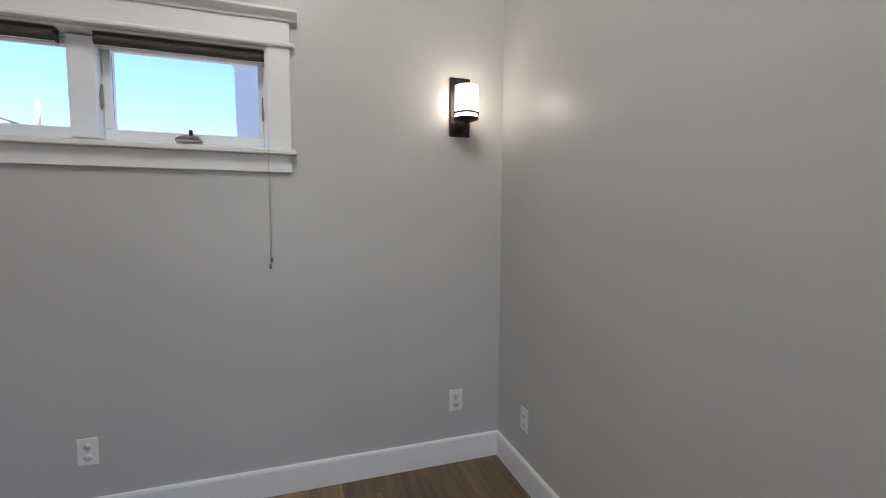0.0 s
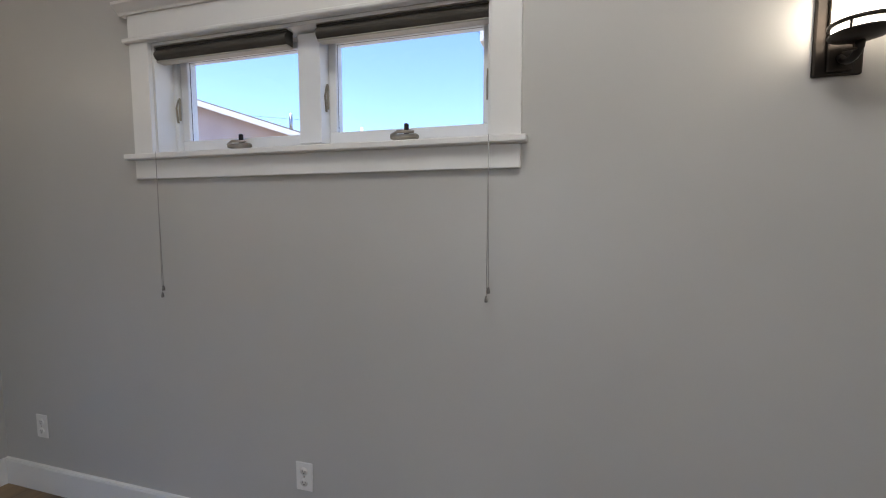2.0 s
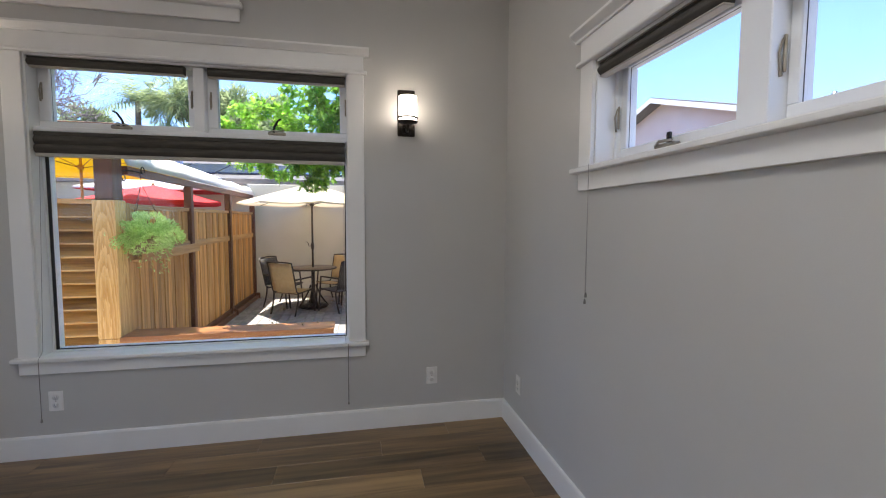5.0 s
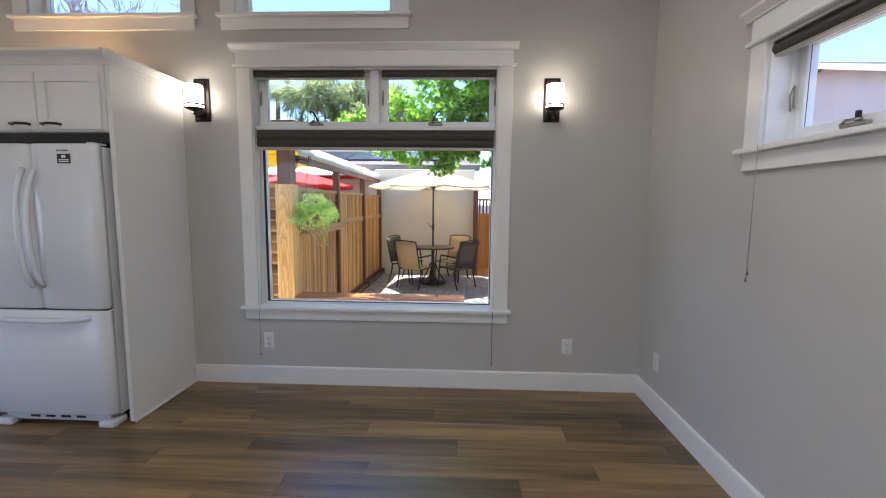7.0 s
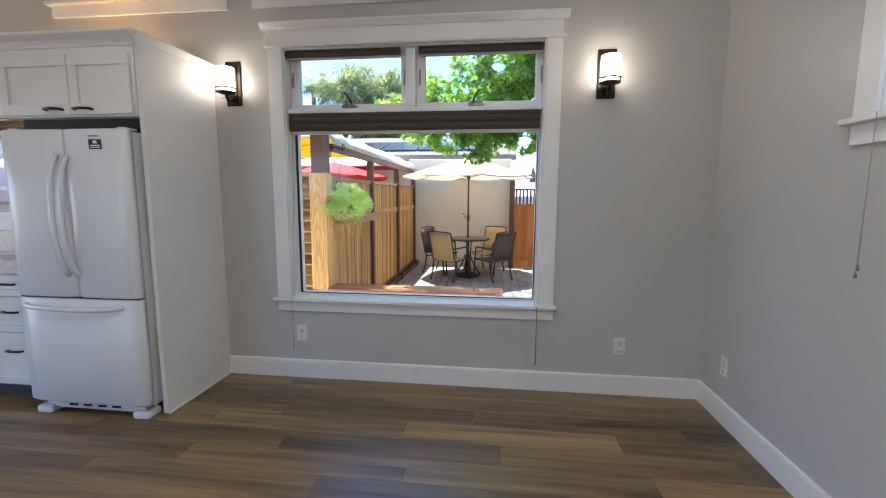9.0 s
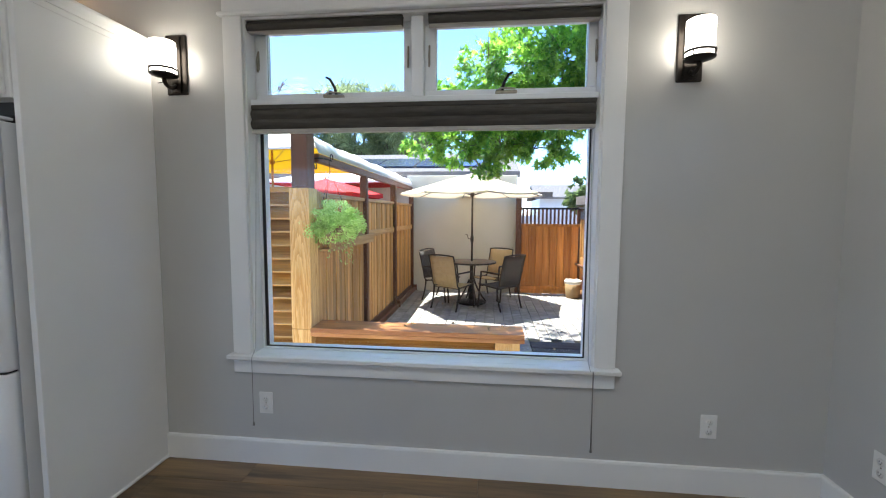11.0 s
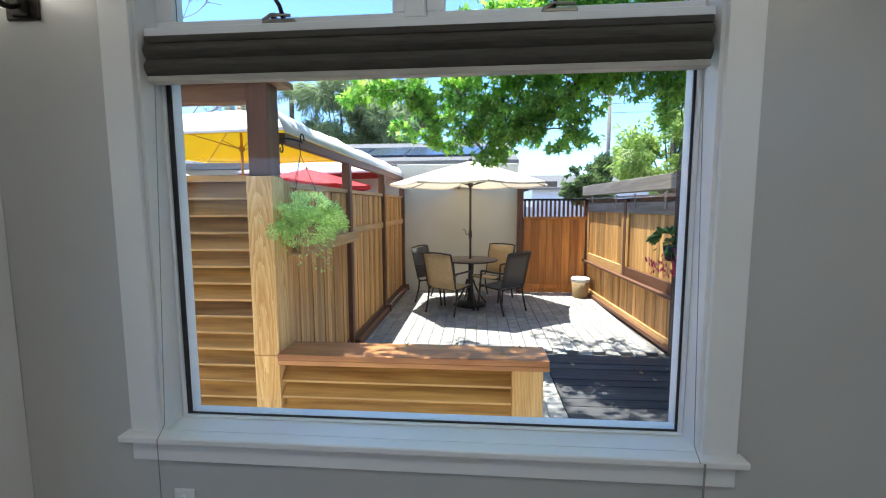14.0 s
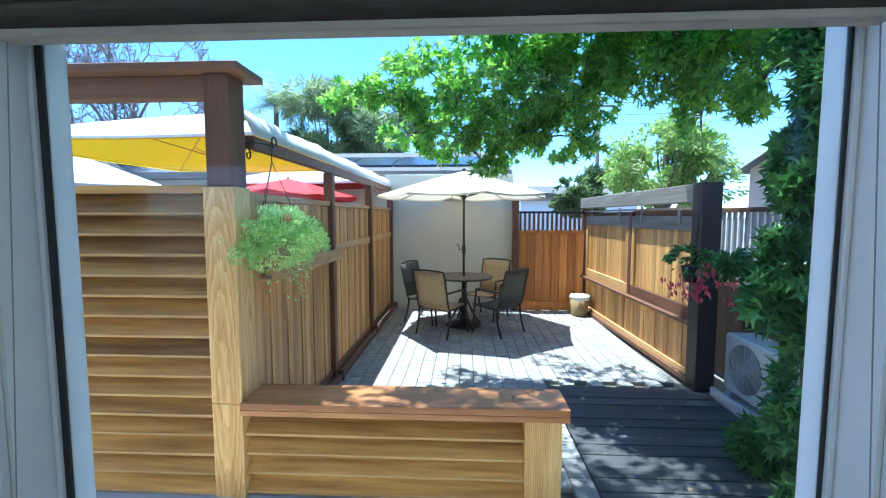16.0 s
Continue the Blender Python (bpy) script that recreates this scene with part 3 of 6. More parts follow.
awning_sash(w2, u0 + 0.0305, -0.0505, 1.7125, 2.1345, 0.13, (1.212 - 1.872, 1.800 - 1.872, 1.762, 2.108))
awning_sash(w2, 0.0505, u1 - 0.0305, 1.7125, 2.1345, 0.13, (1.955 - 1.872, 2.552 - 1.872, 1.762, 2.108))
crank(w2, 1.50 - 1.872, 1.722, 0.10, True)
crank(w2, 2.255 - 1.872, 1.722, 0.10, True)
for u in (1.178, 1.815, 1.925, 2.572):
    lock(w2, u - 1.872, 1.90, 0.1)


def plain_window(name, m, w, z0, z1, label, bars=()):
    """A fixed window with its trim."""
    win = thing(name, m, label, "window", kind="structure")
    trim_set(win, -w / 2, w / 2, z0, z1, 0.1)
    g = (-w / 2 + 0.055, w / 2 - 0.055, z0 + 0.03, z1 - 0.05)
    part("window_frame", hollow(-w / 2, w / 2, z0 - 0.023, z1, g, 0.1, 0.16), M_VINYL, win, "white vinyl window frame")
    glazing(win, *g, 0.13)
    for z in bars:
        part("glazing_bar", boxed(g[0], g[1], 0.112, 0.125, z - 0.015, z + 0.015), M_VINYL, win)
    return win


plain_window("window_3", west(-3.975, 0), 1.16, 2.758, 3.36, "white trimmed clerestory window above the kitchen cabinets")
plain_window("window_4", west(-2.425, 0), 1.16, 2.758, 3.36, "white trimmed clerestory window above the main window")
plain_window("window_5", west(-5.53, 0), 1.34, 1.194, 1.95, "white framed window over the kitchen sink", (1.42, 1.70))


# ---- shades ----
def tassel(shade, u, z_top, z_end, d, two=True):
    thick = 0.0012 if two else 0.0034 if u > 0 else 0.0016
    bm = bmesh.new()
    for s in ((-0.0035, 0.0035) if two else (0.0,)):
        tube([(u, d, z_top), (u + s * 0.4, d, (z_top + z_end) / 2), (u + s, d, z_end + (0.03 if s > 0 else 0.0))], thick, thick, 5, bm)
    cord = part("cord", bm, M_CORD if two else M_TASSEL, shade, "thin pull cord")
    for s in ((-0.0035, 0.0035) if two else (0.0,)):
        z = z_end + (0.03 if s > 0 else 0.0)
        part("tassel", lathe([(0.002, 0.0), (0.0032, 0.0), (0.0062, -0.015), (0.0056, -0.021), (0.0, -0.022)], 10, centre=(u + s, d, z)), M_TASSEL, cord, "small grey plastic tassel")


def cellular(name, m, w, z0, z1, d, label, folds=2, group=""):
    """A drawn-up pleated shade: folds of cloth between a head rail and a bottom rail."""
    sh = thing(name, m, label, "window shade", group)
    h = z1 - z0
    part("head_rail", boxed(-w / 2, w / 2, d - 0.022, d + 0.022, z1 - 0.16 * h, z1, bevel=0.003), M_DARK if folds > 2 else M_SHADE, sh)
    a, b = z0 + 0.14 * h, z1 - 0.16 * h - 0.0006
    n = folds * 6
    prof = [(d + 0.02, a), *[(d - 0.018 - 0.014 * abs(math.sin(math.pi * folds * i / n)), a + (b - a) * i / n) for i in range(n + 1)], (d + 0.02, b)]
    part("pleated_cloth", prism(prof, -w / 2 + 0.003, w / 2 - 0.003, "x"), M_SHADE, sh)
    part("bottom_rail", boxed(-w / 2 + 0.002, w / 2 - 0.002, d - 0.02, d + 0.02, z0, a - 0.0006, bevel=0.003), M_RAIL, sh, "beige bottom rail")
    return sh


s = cellular("cellular_shade", west(-2.003, 0), 1.76, 1.808, 1.952, 0.032, "grey pleated shade drawn up above the fixed pane", 2)
tassel(s, -0.877, 0.62, 0.265, -0.062, False)
tassel(s, 0.890, 0.62, 0.23, -0.062, False)
for u in (-0.866, 0.866):
    bm = tube([(u, 0.03, 1.81), (u * 1.004, 0.0, 1.2), (u * 1.006, -0.03, 0.66), (u * 1.012, -0.062, 0.621)], 0.0014, 0.0014, 5)
    part("cord", bm, M_CORD, s, "thin pull cord")
for u, w in ((-2.484, 0.82), (-1.531, 0.83)):
    cellular("cellular_shade", west(u, 0), w, 2.318, 2.376, 0.03, "grey pleated shade rolled tight under the window head", 1, "shades of the west window")
cellular("cellular_shade", west(-5.53, 0), 1.28, 1.79, 1.945, 0.03, "grey pleated shade drawn up over the sink window", 2)
s = cellular("cellular_shade", pose(1.478, 0, 0), 0.655, 2.078, 2.142, 0.03, "grey pleated shade rolled tight under the window head", 1, "shades of the north window")
tassel(s, -0.27, 1.69, 1.10, -0.062)
s = cellular("cellular_shade", pose(2.262, 0, 0), 0.66, 2.082, 2.142, 0.03, "grey pleated shade rolled tight under the window head", 1, "shades of the north window")
tassel(s, 0.341, 1.69, 1.158, -0.062)


# ---- sconces ----
def sconce(m):
    """Local y points into the wall; z 0 is the plate's lower edge."""
    ob = thing("wall_sconce", m, "dark bronze wall sconce with a lit opal glass cylinder", "wall lamp", "sconces of the room")
    part("back_plate", boxed(-0.058, 0.058, -0.012, -0.0005, 0.0, 0.306, bevel=0.006), M_BRONZE, ob)
    part("plate_ridge", boxed(-0.03, 0.03, -0.021, -0.0125, 0.008, 0.298, bevel=0.006), M_BRONZE, ob)
    part("arm", tube(curve_pts(8, (0, -0.02, 0.045), (0, -0.05, 0.012), (0, -0.102, 0.02), (0, -0.102, 0.06)), 0.009, 0.011, 8), M_BRONZE, ob)
    part("tray", lathe([(0.0, 0.058), (0.02, 0.058), (0.063, 0.072), (0.066, 0.078), (0.0, 0.08)], 24, centre=(0, -0.102, 0)), M_BRONZE, ob)
    ring = lathe([(0.0605, 0.096), (0.066, 0.096), (0.066, 0.105), (0.0605, 0.105), (0.0605, 0.096)], 28, centre=(0, -0.102, 0))
    for k in range(4):
        a = math.pi / 4 + k * math.pi / 2
        tube([(0.063 * math.cos(a), -0.102 + 0.063 * math.sin(a), 0.0755), (0.063 * math.cos(a), -0.102 + 0.063 * math.sin(a), 0.098)], 0.003, 0.003, 5, ring)
    part("ring", ring, M_BRONZE, ob)
    part("thumbscrew", tube([(0, -0.02, 0.19), (0, -0.03, 0.19)], 0.005, 0.004, 8), M_BRONZE, ob)
    part("thumbscrew", tube([(0, -0.102, 0.04), (-0.035, -0.102, 0.036)], 0.003, 0.002, 6), M_BRONZE, ob)
    part("glass_shade", lathe([(0.0, 0.083), (0.058, 0.083), (0.058, 0.236), (0.055, 0.236), (0.054, 0.092), (0.0, 0.092)], 28, centre=(0, -0.102, 0)), M_OPAL, ob, "white opal glass cylinder, lit from inside")
    return ob


sc = sconce(pose(3.55, 0, 1.806))
copy_thing(sc, pose(0, -0.718, 2.006, 0, 0, 90))
copy_thing(sc, pose(0, -3.276, 2.006, 0, 0, 90))


# ---- outlets ----
def outlet(m):
    ob = thing("wall_outlet", m, "white plastic duplex outlet with cover plate on the wall", "outlet", "outlets of the room")
    part("cover_plate", boxed(-0.039, 0.039, -0.006, -0.0005, -0.061, 0.061, bevel=0.003), M_PLATE, ob)
    for z in (-0.024, 0.024):
        bm = bmesh.new()
        lathe([(0.0, 0.0), (0.0165, 0.0), (0.0175, 0.002), (0.0, 0.002)], 16, bm)
        bmesh.ops.transform(bm, matrix=pose(0, -0.0062, z, 90, 0, 0), verts=bm.verts)
        s = part("socket", bm, M_PLATE, ob)
        bm = boxed(-0.0072, -0.0054, -0.0096, -0.0084, z - 0.001, z + 0.006)
        box(bm, 0.0054, 0.0072, -0.0096, -0.0084, z - 0.001, z + 0.005)
        box(bm, -0.002, 0.002, -0.0096, -0.0084, z - 0.0095, z - 0.0065)
        part("slot", bm, M_SLOT, s, "dark slots")
    bm = bmesh.new()
    lathe([(0.0, 0.0), (0.004, 0.0), (0.003, 0.0015), (0.0, 0.0015)], 8, bm)
    bmesh.ops.transform(bm, matrix=pose(0, -0.006, 0, 90, 0, 0), verts=bm.verts)
    part("screw", bm, M_BRASS, ob)
    return ob


ou = outlet(pose(1.837, 0, 0.353))
for m in (pose(3.54, 0, 0.358), pose(0.292, 0, 0.35), pose(XE, -0.31, 0.35, 0, 0, -90), pose(0, -0.538, 0.347, 0, 0, 90), pose(0, -2.838, 0.347, 0, 0, 90)):
    copy_thing(ou, m)


# ---- kitchen ----
# local frames here: x out of the west wall, y north, z up, all in room metres
def pull(parent, y, z, x, half=0.055):
    pts = [(x, -half, 0), (x + 0.022, -half * 0.9, 0.002), (x + 0.03, 0, 0.004), (x + 0.022, half * 0.9, 0.002), (x, half, 0)]
    bm = tube([(a, y + b, z + c) for a, b, c in pts], 0.0075, 0.0075, 8)
    part("handle", bm, M_BRONZE, parent, "dark bronze bow pull")


def shaker(parent, name, x, y0, y1, z0, z1, rail=0.06):
    """A framed door or drawer front with a recessed panel."""
    bm = boxed(x, x + 0.02, y0, y1, z0, z0 + rail, bevel=0.002)
    box(bm, x, x + 0.02, y0, y1, z1 - rail, z1, 0.002)
    box(bm, x, x + 0.02, y0, y0 + rail, z0 + rail + 0.0004, z1 - rail - 0.0004, 0.002)
    box(bm, x, x + 0.02, y1 - rail, y1, z0 + rail + 0.0004, z1 - rail - 0.0004, 0.002)
    box(bm, x, x + 0.008, y0 + rail * 0.9, y1 - rail * 0.9, z0 + rail * 0.9, z1 - rail * 0.9)
    return part(name, bm, M_CAB, parent)


tall = thing("tall_side_panel", pose(0, 0, 0), "white lacquered tall end panel beside the refrigerator", "panel")
part("panel", boxed(0.001, 0.66, -3.457, -3.429, 0.012, 2.2095, bevel=0.002), M_CAB, tall)
part("top_edge", boxed(0.001, 0.60, -3.457, -3.429, 2.21, 2.286), M_CAB, tall)
part("crown_strip", prism([(-3.4285, 2.236), (-3.422, 2.236), (-3.417, 2.25), (-3.404, 2.27), (-3.40, 2.274), (-3.40, 2.286), (-3.4285, 2.286)], 0.001, 0.70, "x"), M_CAB, tall, "slim crown strip along the panel top")
part("shoe_moulding", boxed(0.018, 0.66, -3.4285, -3.417, 0.001, 0.02, bevel=0.005), M_TRIM, tall, "white quarter-round strip on the floor")
up = thing("over_fridge_cabinet", pose(0, 0, 0), "white shaker cabinet with crown above the refrigerator", "cabinet")
part("body", boxed(0.002, 0.668, -4.34, -3.458, 1.825, 2.21, bevel=0.002), M_CAB, up)
for a, b, h in ((-4.325, -3.868, -3.965), (-3.862, -3.475, -3.775)):
    d = shaker(up, "door", 0.669, a, b, 1.835, 2.165, 0.058)
    pull(d, h, 1.862, 0.689)
prof = [(0.6, 2.2105), (0.672, 2.2105), (0.676, 2.225), (0.69, 2.245), (0.716, 2.266), (0.722, 2.272), (0.722, 2.286), (0.6, 2.286)]
part("crown", prism(prof, -4.40, -3.4285, "y"), M_CAB, up, "white stepped crown moulding")
part("top_board", boxed(0.002, 0.599, -4.34, -3.458, 2.2105, 2.225), M_CAB, up)
led = thing("cabinet_top_light", pose(0, 0, 0), "small warm uplight hidden on the cabinet top", "lamp")
part("housing", boxed(0.10, 0.16, -4.45 + 0.2, -4.15 + 0.2, 2.2255, 2.235, bevel=0.002), M_PLATE, led)
part("lens", boxed(0.105, 0.155, -4.24, -3.96, 2.2355, 2.239), M_LED, led, "warm glowing lens")

# refrigerator
fr = thing("refrigerator", pose(0, 0, 0), "white french-door refrigerator with bottom freezer drawer", "refrigerator")
y0, y1, ym = -4.29, -3.484, -3.889
# near-black colour stands for shade in the gap beside the panel
part("body", boxed(0.03, 0.60, y0 + 0.01, y1 - 0.012, 0.075, 1.735, bevel=0.008), M_RECESS_DARK, fr, "rear body in near-black, the shade of the side gap in its colour")
part("front_frame", boxed(0.601, 0.689, y0 + 0.006, y1 - 0.004, 0.075, 1.735, bevel=0.006), M_FRIDGE, fr)


def bowed(x, ya, yb, z0, z1, bulge=0.018, n=10):
    """A door with a softly bowed front and rounded edges."""
    bm = bmesh.new()
    prof = [(x, ya), (x, yb)]
    front = []
    for i in range(n + 1):
        s = i / n
        front.append((x + 0.058 + bulge * (1 - (2 * s - 1) ** 2) - (0.014 if i in (0, n) else 0.0), yb + (ya - yb) * s))
    ring = prof + front
    levels = [(z0, -0.006), (z0 + 0.008, 0.0), (z1 - 0.008, 0.0), (z1, -0.006)]
    rows = [[bm.verts.new((px + (dx if px > x + 0.01 else 0), py, z)) for px, py in ring] for z, dx in levels]
    m = len(ring)
    for a, b in zip(rows, rows[1:]):
        for i in range(m):
            f = bm.faces.new((a[i], a[(i + 1) % m], b[(i + 1) % m], b[i]))
            f.smooth = True
    bm.faces.new(rows[0][::-1]), bm.faces.new(rows[-1])
    return bm


for a, b, hy in ((y0, ym - 0.003, ym - 0.035), (ym + 0.003, y1, ym + 0.035)):
    d = part("door", bowed(0.69, a, b, 0.765, 1.745, 0.006), M_FRIDGE, fr)
    s = -1 if hy < ym else 1
    bm = tube(curve_pts(14, (0.745, hy, 0.90), (0.845, hy + s * 0.0, 1.0), (0.835, hy - s * 0.012, 1.25), (0.845, hy, 1.5), (0.745, hy, 1.60)), 0.016, 0.016, 10)
    for v in bm.verts:
        v.co.x = 0.745 + (v.co.x - 0.745) * 0.8
    part("handle", bm, M_FRIDGE, d, "long bowed white handle")
fz = part("freezer_drawer", bowed(0.69, y0, y1, 0.095, 0.755, 0.008), M_FRIDGE, fr)
part("handle", tube(curve_pts(14, (0.745, y0 + 0.05, 0.712), (0.82, y0 + 0.1, 0.70), (0.82, y1 - 0.12, 0.70), (0.745, y1 - 0.1, 0.712)), 0.015, 0.015, 10), M_FRIDGE, fz, "wide bowed white handle")
part("gap", boxed(0.686, 0.735, y0 + 0.01, y1 - 0.01, 0.7555, 0.7645), M_DARK, fr, "dark seam between doors and drawer")
part("toe_grille", boxed(0.60, 0.70, y0 + 0.06, y1 - 0.06, 0.03, 0.074, bevel=0.004), M_FRIDGE, fr)
# block added to paint the shade under the refrigerator
part("under_shade", boxed(0.05, 0.60, y0 + 0.02, y1 - 0.02, 0.004, 0.0745), M_DARK, fr, "near-black block that paints the shade under the refrigerator")
for k in range(4):
    part("vent_slot", boxed(0.7005, 0.703, y0 + 0.22 + k * 0.1, y0 + 0.28 + k * 0.1, 0.05, 0.064), M_DARK, fr)
for y in (y0 + 0.07, y1 - 0.07):
    part("foot", boxed(0.62, 0.735, y - 0.055, y + 0.055, 0.001, 0.05, bevel=0.016), M_FRIDGE, fr, "rounded white foot cover")
for y in (y0 + 0.05, y1 - 0.05):
    part("hinge_cover", boxed(0.62, 0.715, y - 0.025, y + 0.025, 1.7455, 1.758, bevel=0.006), M_FRIDGE, fr)
part("energy_sticker", boxed(0.7545, 0.756, -3.70, -3.62, 1.63, 1.685), M_DARK, fr, "black warranty sticker with white bars")
bm = boxed(0.7562, 0.7566, -3.672, -3.648, 1.662, 1.678)
box(bm, 0.7562, 0.7566, -3.69, -3.63, 1.648, 1.654)
box(bm, 0.7562, 0.7566, -3.69, -3.63, 1.638, 1.643)
part("sticker_print", bm, M_WHITE, fr)
part("badge", boxed(0.755, 0.7565, -3.70, -3.63, 1.70, 1.708), M_STEEL, fr, "small grey maker's badge")
# the recess's shade, put in as a near-black block
part("niche_shadow_board", boxed(0.05, 0.60, y0, y1, 1.77, 1.8245), M_DARK, fr, "near-black block that paints the shade of the recess above the refrigerator")

# base cabinets and worktop
for ya, yb, kind in ((-4.745, -4.345, "drawers"), (-5.6, -4.747, "doors"), (-6.4, -5.602, "doors")):
    cb = thing("base_cabinet", pose(0, 0, 0), "white shaker base cabinet with dark pulls under the worktop", "cabinet", "kitchen base cabinets")
    part("body", boxed(0.002, 0.58, ya, yb, 0.10, 0.868), M_CAB, cb)
    part("toe_kick", boxed(0.01, 0.53, ya, yb, 0.001, 0.0995), M_RECESS_DARK, cb, "dark recessed toe kick")
    if kind == "drawers":
        for a, b, hz in ((0.715, 0.86, 0.795), (0.475, 0.71, 0.61), (0.115, 0.47, 0.345)):
            d = shaker(cb, "drawer", 0.581, ya + 0.004, yb - 0.004, a, b, 0.045)
            pull(d, (ya + yb) / 2, hz, 0.601)
    else:
        mid = (ya + yb) / 2
        for a, b, h in ((ya + 0.003, mid - 0.002, mid - 0.05), (mid + 0.002, yb - 0.003, mid + 0.05)):
            d = shaker(cb, "door", 0.581, a, b, 0.115, 0.86, 0.06)
            pull(d, h, 0.8, 0.601)
wt = thing("worktop", pose(0, 0, 0), "pale stone worktop with a sink cut-out", "worktop")
bm = boxed(0.002, 0.625, -4.80, -4.343, 0.869, 0.918, bevel=0.004)
box(bm, 0.002, 0.625, -6.40, -5.55, 0.869, 0.918, 0.004)
box(bm, 0.49, 0.625, -5.549, -4.801, 0.869, 0.918, 0.004)
box(bm, 0.002, 0.12, -5.549, -4.801, 0.869, 0.918, 0.004)
part("slab", bm, M_COUNTER, wt)
part("backsplash", boxed(0.0005, 0.016, -6.40, -4.343, 0.919, 1.085, bevel=0.002), M_COUNTER, wt)
sk = thing("kitchen_sink", pose(0, 0, 0), "dark brushed steel undermount sink in the worktop", "sink")
bm = boxed(0.121, 0.489, -5.548, -4.802, 0.70, 0.705)
for a in ((0.121, 0.126, -5.548, -4.802), (0.484, 0.489, -5.548, -4.802), (0.1265, 0.4835, -5.548, -5.543), (0.1265, 0.4835, -4.807, -4.802)):
    box(bm, *a, 0.7055, 0.867)
part("bowl", bm, M_STEEL, sk)
fa = thing("kitchen_faucet", pose(0.19 - 0.13, -5.02, 0.9185), "brushed steel gooseneck kitchen faucet behind the sink", "faucet")
part("base", lathe([(0.028, 0.0), (0.028, 0.01), (0.018, 0.03), (0.017, 0.12), (0.0, 0.12)], 16), M_STEEL, fa)
pts = [(0, 0, 0.1), (0, 0, 0.30), *[(0.09 - 0.09 * math.cos(a), 0, 0.30 + 0.09 * math.sin(a)) for a in np.linspace(0.3, math.pi, 9)], (0.185, 0, 0.24)]
part("spout", tube([(x, -0.6 * x, z) for x, y, z in pts], 0.0115, 0.0115, 10), M_STEEL, fa)
part("spray_head", tube([(0.185, -0.111, 0.26), (0.19, -0.114, 0.19)], 0.016, 0.02, 12), M_STEEL, fa)
part("lever", tube([(0, 0.02, 0.07), (0.0, 0.07, 0.10)], 0.006, 0.005, 8), M_STEEL, fa)

# pendant over the sink
pe = thing("pendant_lamp", pose(0.33, -5.0, 0), "small caged pendant lamp with a warm lit bulb over the sink", "pendant lamp")
part("cord", tube([(0, 0, ZC - 0.002), (0, 0, 2.2)], 0.004, 0.004, 6), M_BRONZE, pe)
part("canopy", lathe([(0.06, ZC - 0.022), (0.06, ZC - 0.001), (0.0, ZC - 0.001)], 18), M_BRONZE, pe)
part("socket", lathe([(0.0, 2.13), (0.03, 2.13), (0.034, 2.16), (0.018, 2.21), (0.0, 2.21)], 16), M_BRASS, pe)
part("bulb", lathe([(0.0, 2.03), (0.022, 2.035), (0.033, 2.065), (0.022, 2.105), (0.012, 2.129), (0.0, 2.129)], 16), M_BULB, pe, "warm glowing bulb")
bm = bmesh.new()
for k in range(8):
    a = k * math.pi / 4
    tube([(r * math.cos(a), r * math.sin(a), z) for r, z in ((0.03, 2.15), (0.06, 2.1), (0.062, 2.03), (0.03, 1.995))], 0.002, 0.002, 4, bm)
part("cage", bm, M_BRASS, pe)


# ---- patio: ground and setting ----
G = -0.30
solid("ground", boxed(-400, 400, -400, 400, G - 0.5, G - 0.045), M_GROUND, "dry sandy ground", "ground", kind="structure")
solid("subfloor", boxed(-0.19, 6.15, YS - 0.15, 0.19, -0.28, -0.021), M_CONCRETE, "concrete slab under the floor", "floor", kind="structure")
solid("concrete_path", boxed(-1.80, -0.24, -6.5, -1.36, G - 0.044, G, bevel=0.006), M_CONCRETE, "pale concrete strip along the house", "pavement", kind="structure")

# cream wall at the end of the patio and the low building behind
solid("wall_patio_end", boxed(-7.35, -7.12, -3.42, -1.02, G - 0.04, 2.22, bevel=0.01), M_STUCCO, "smooth cream stucco wall at the patio's end", "wall", kind="structure")


def louvre(y0, y1, z_step=0.1245):
    """A leaning slat, its top tucked behind the slat above, and the strip painting its lit edge."""
    prof = [(0.088, -0.012), (0.088, 0.006), (-0.062, z_step + 0.03), (-0.070, z_step + 0.022), (0.07, -0.012)]
    return mesh_of(prism(prof, y0, y1, "y"), "slat", M_CEDAR_H), mesh_of(boxed(0.0883, 0.091, y0, y1, -0.004, 0.0045), "lip", M_LIT_EDGE)


# slatted screen with its corner post
scr = thing("slatted_screen", pose(-1.7, -3.36, G), "cedar louvre screen with a heavy corner post and cap", "fence")
part("post", boxed(-0.095, 0.10, -0.10, 0.092, 0.602, 1.92, bevel=0.006), M_POSTW, scr, "pale fir corner post")
part("post_base", boxed(-0.095, 0.10, -0.10, 0.092, 0.0, 0.60, bevel=0.006), M_POSTW, scr, "pale fir lower post block")
part("side_board", boxed(-0.21, -0.0955, -0.02, 0.085, 0.625, 1.90, bevel=0.004), M_CEDAR, scr)
part("cap_rail", boxed(-0.09, 0.075, -2.4, -0.1005, 1.885, 1.93, bevel=0.004), M_CEDAR_H, scr)
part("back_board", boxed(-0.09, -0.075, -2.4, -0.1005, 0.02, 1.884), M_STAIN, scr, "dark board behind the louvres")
me, lip = louvre(-2.4, -0.102)
for k in range(15):
    piece("slat", me, scr, pose(0.0, 0, 0.02 + 0.1245 * k))
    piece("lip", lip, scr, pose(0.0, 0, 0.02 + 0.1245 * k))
up = thing("pergola_frame", pose(-1.7, -3.36, G), "dark stained post and beam with a flat cap above the screen", "pergola")
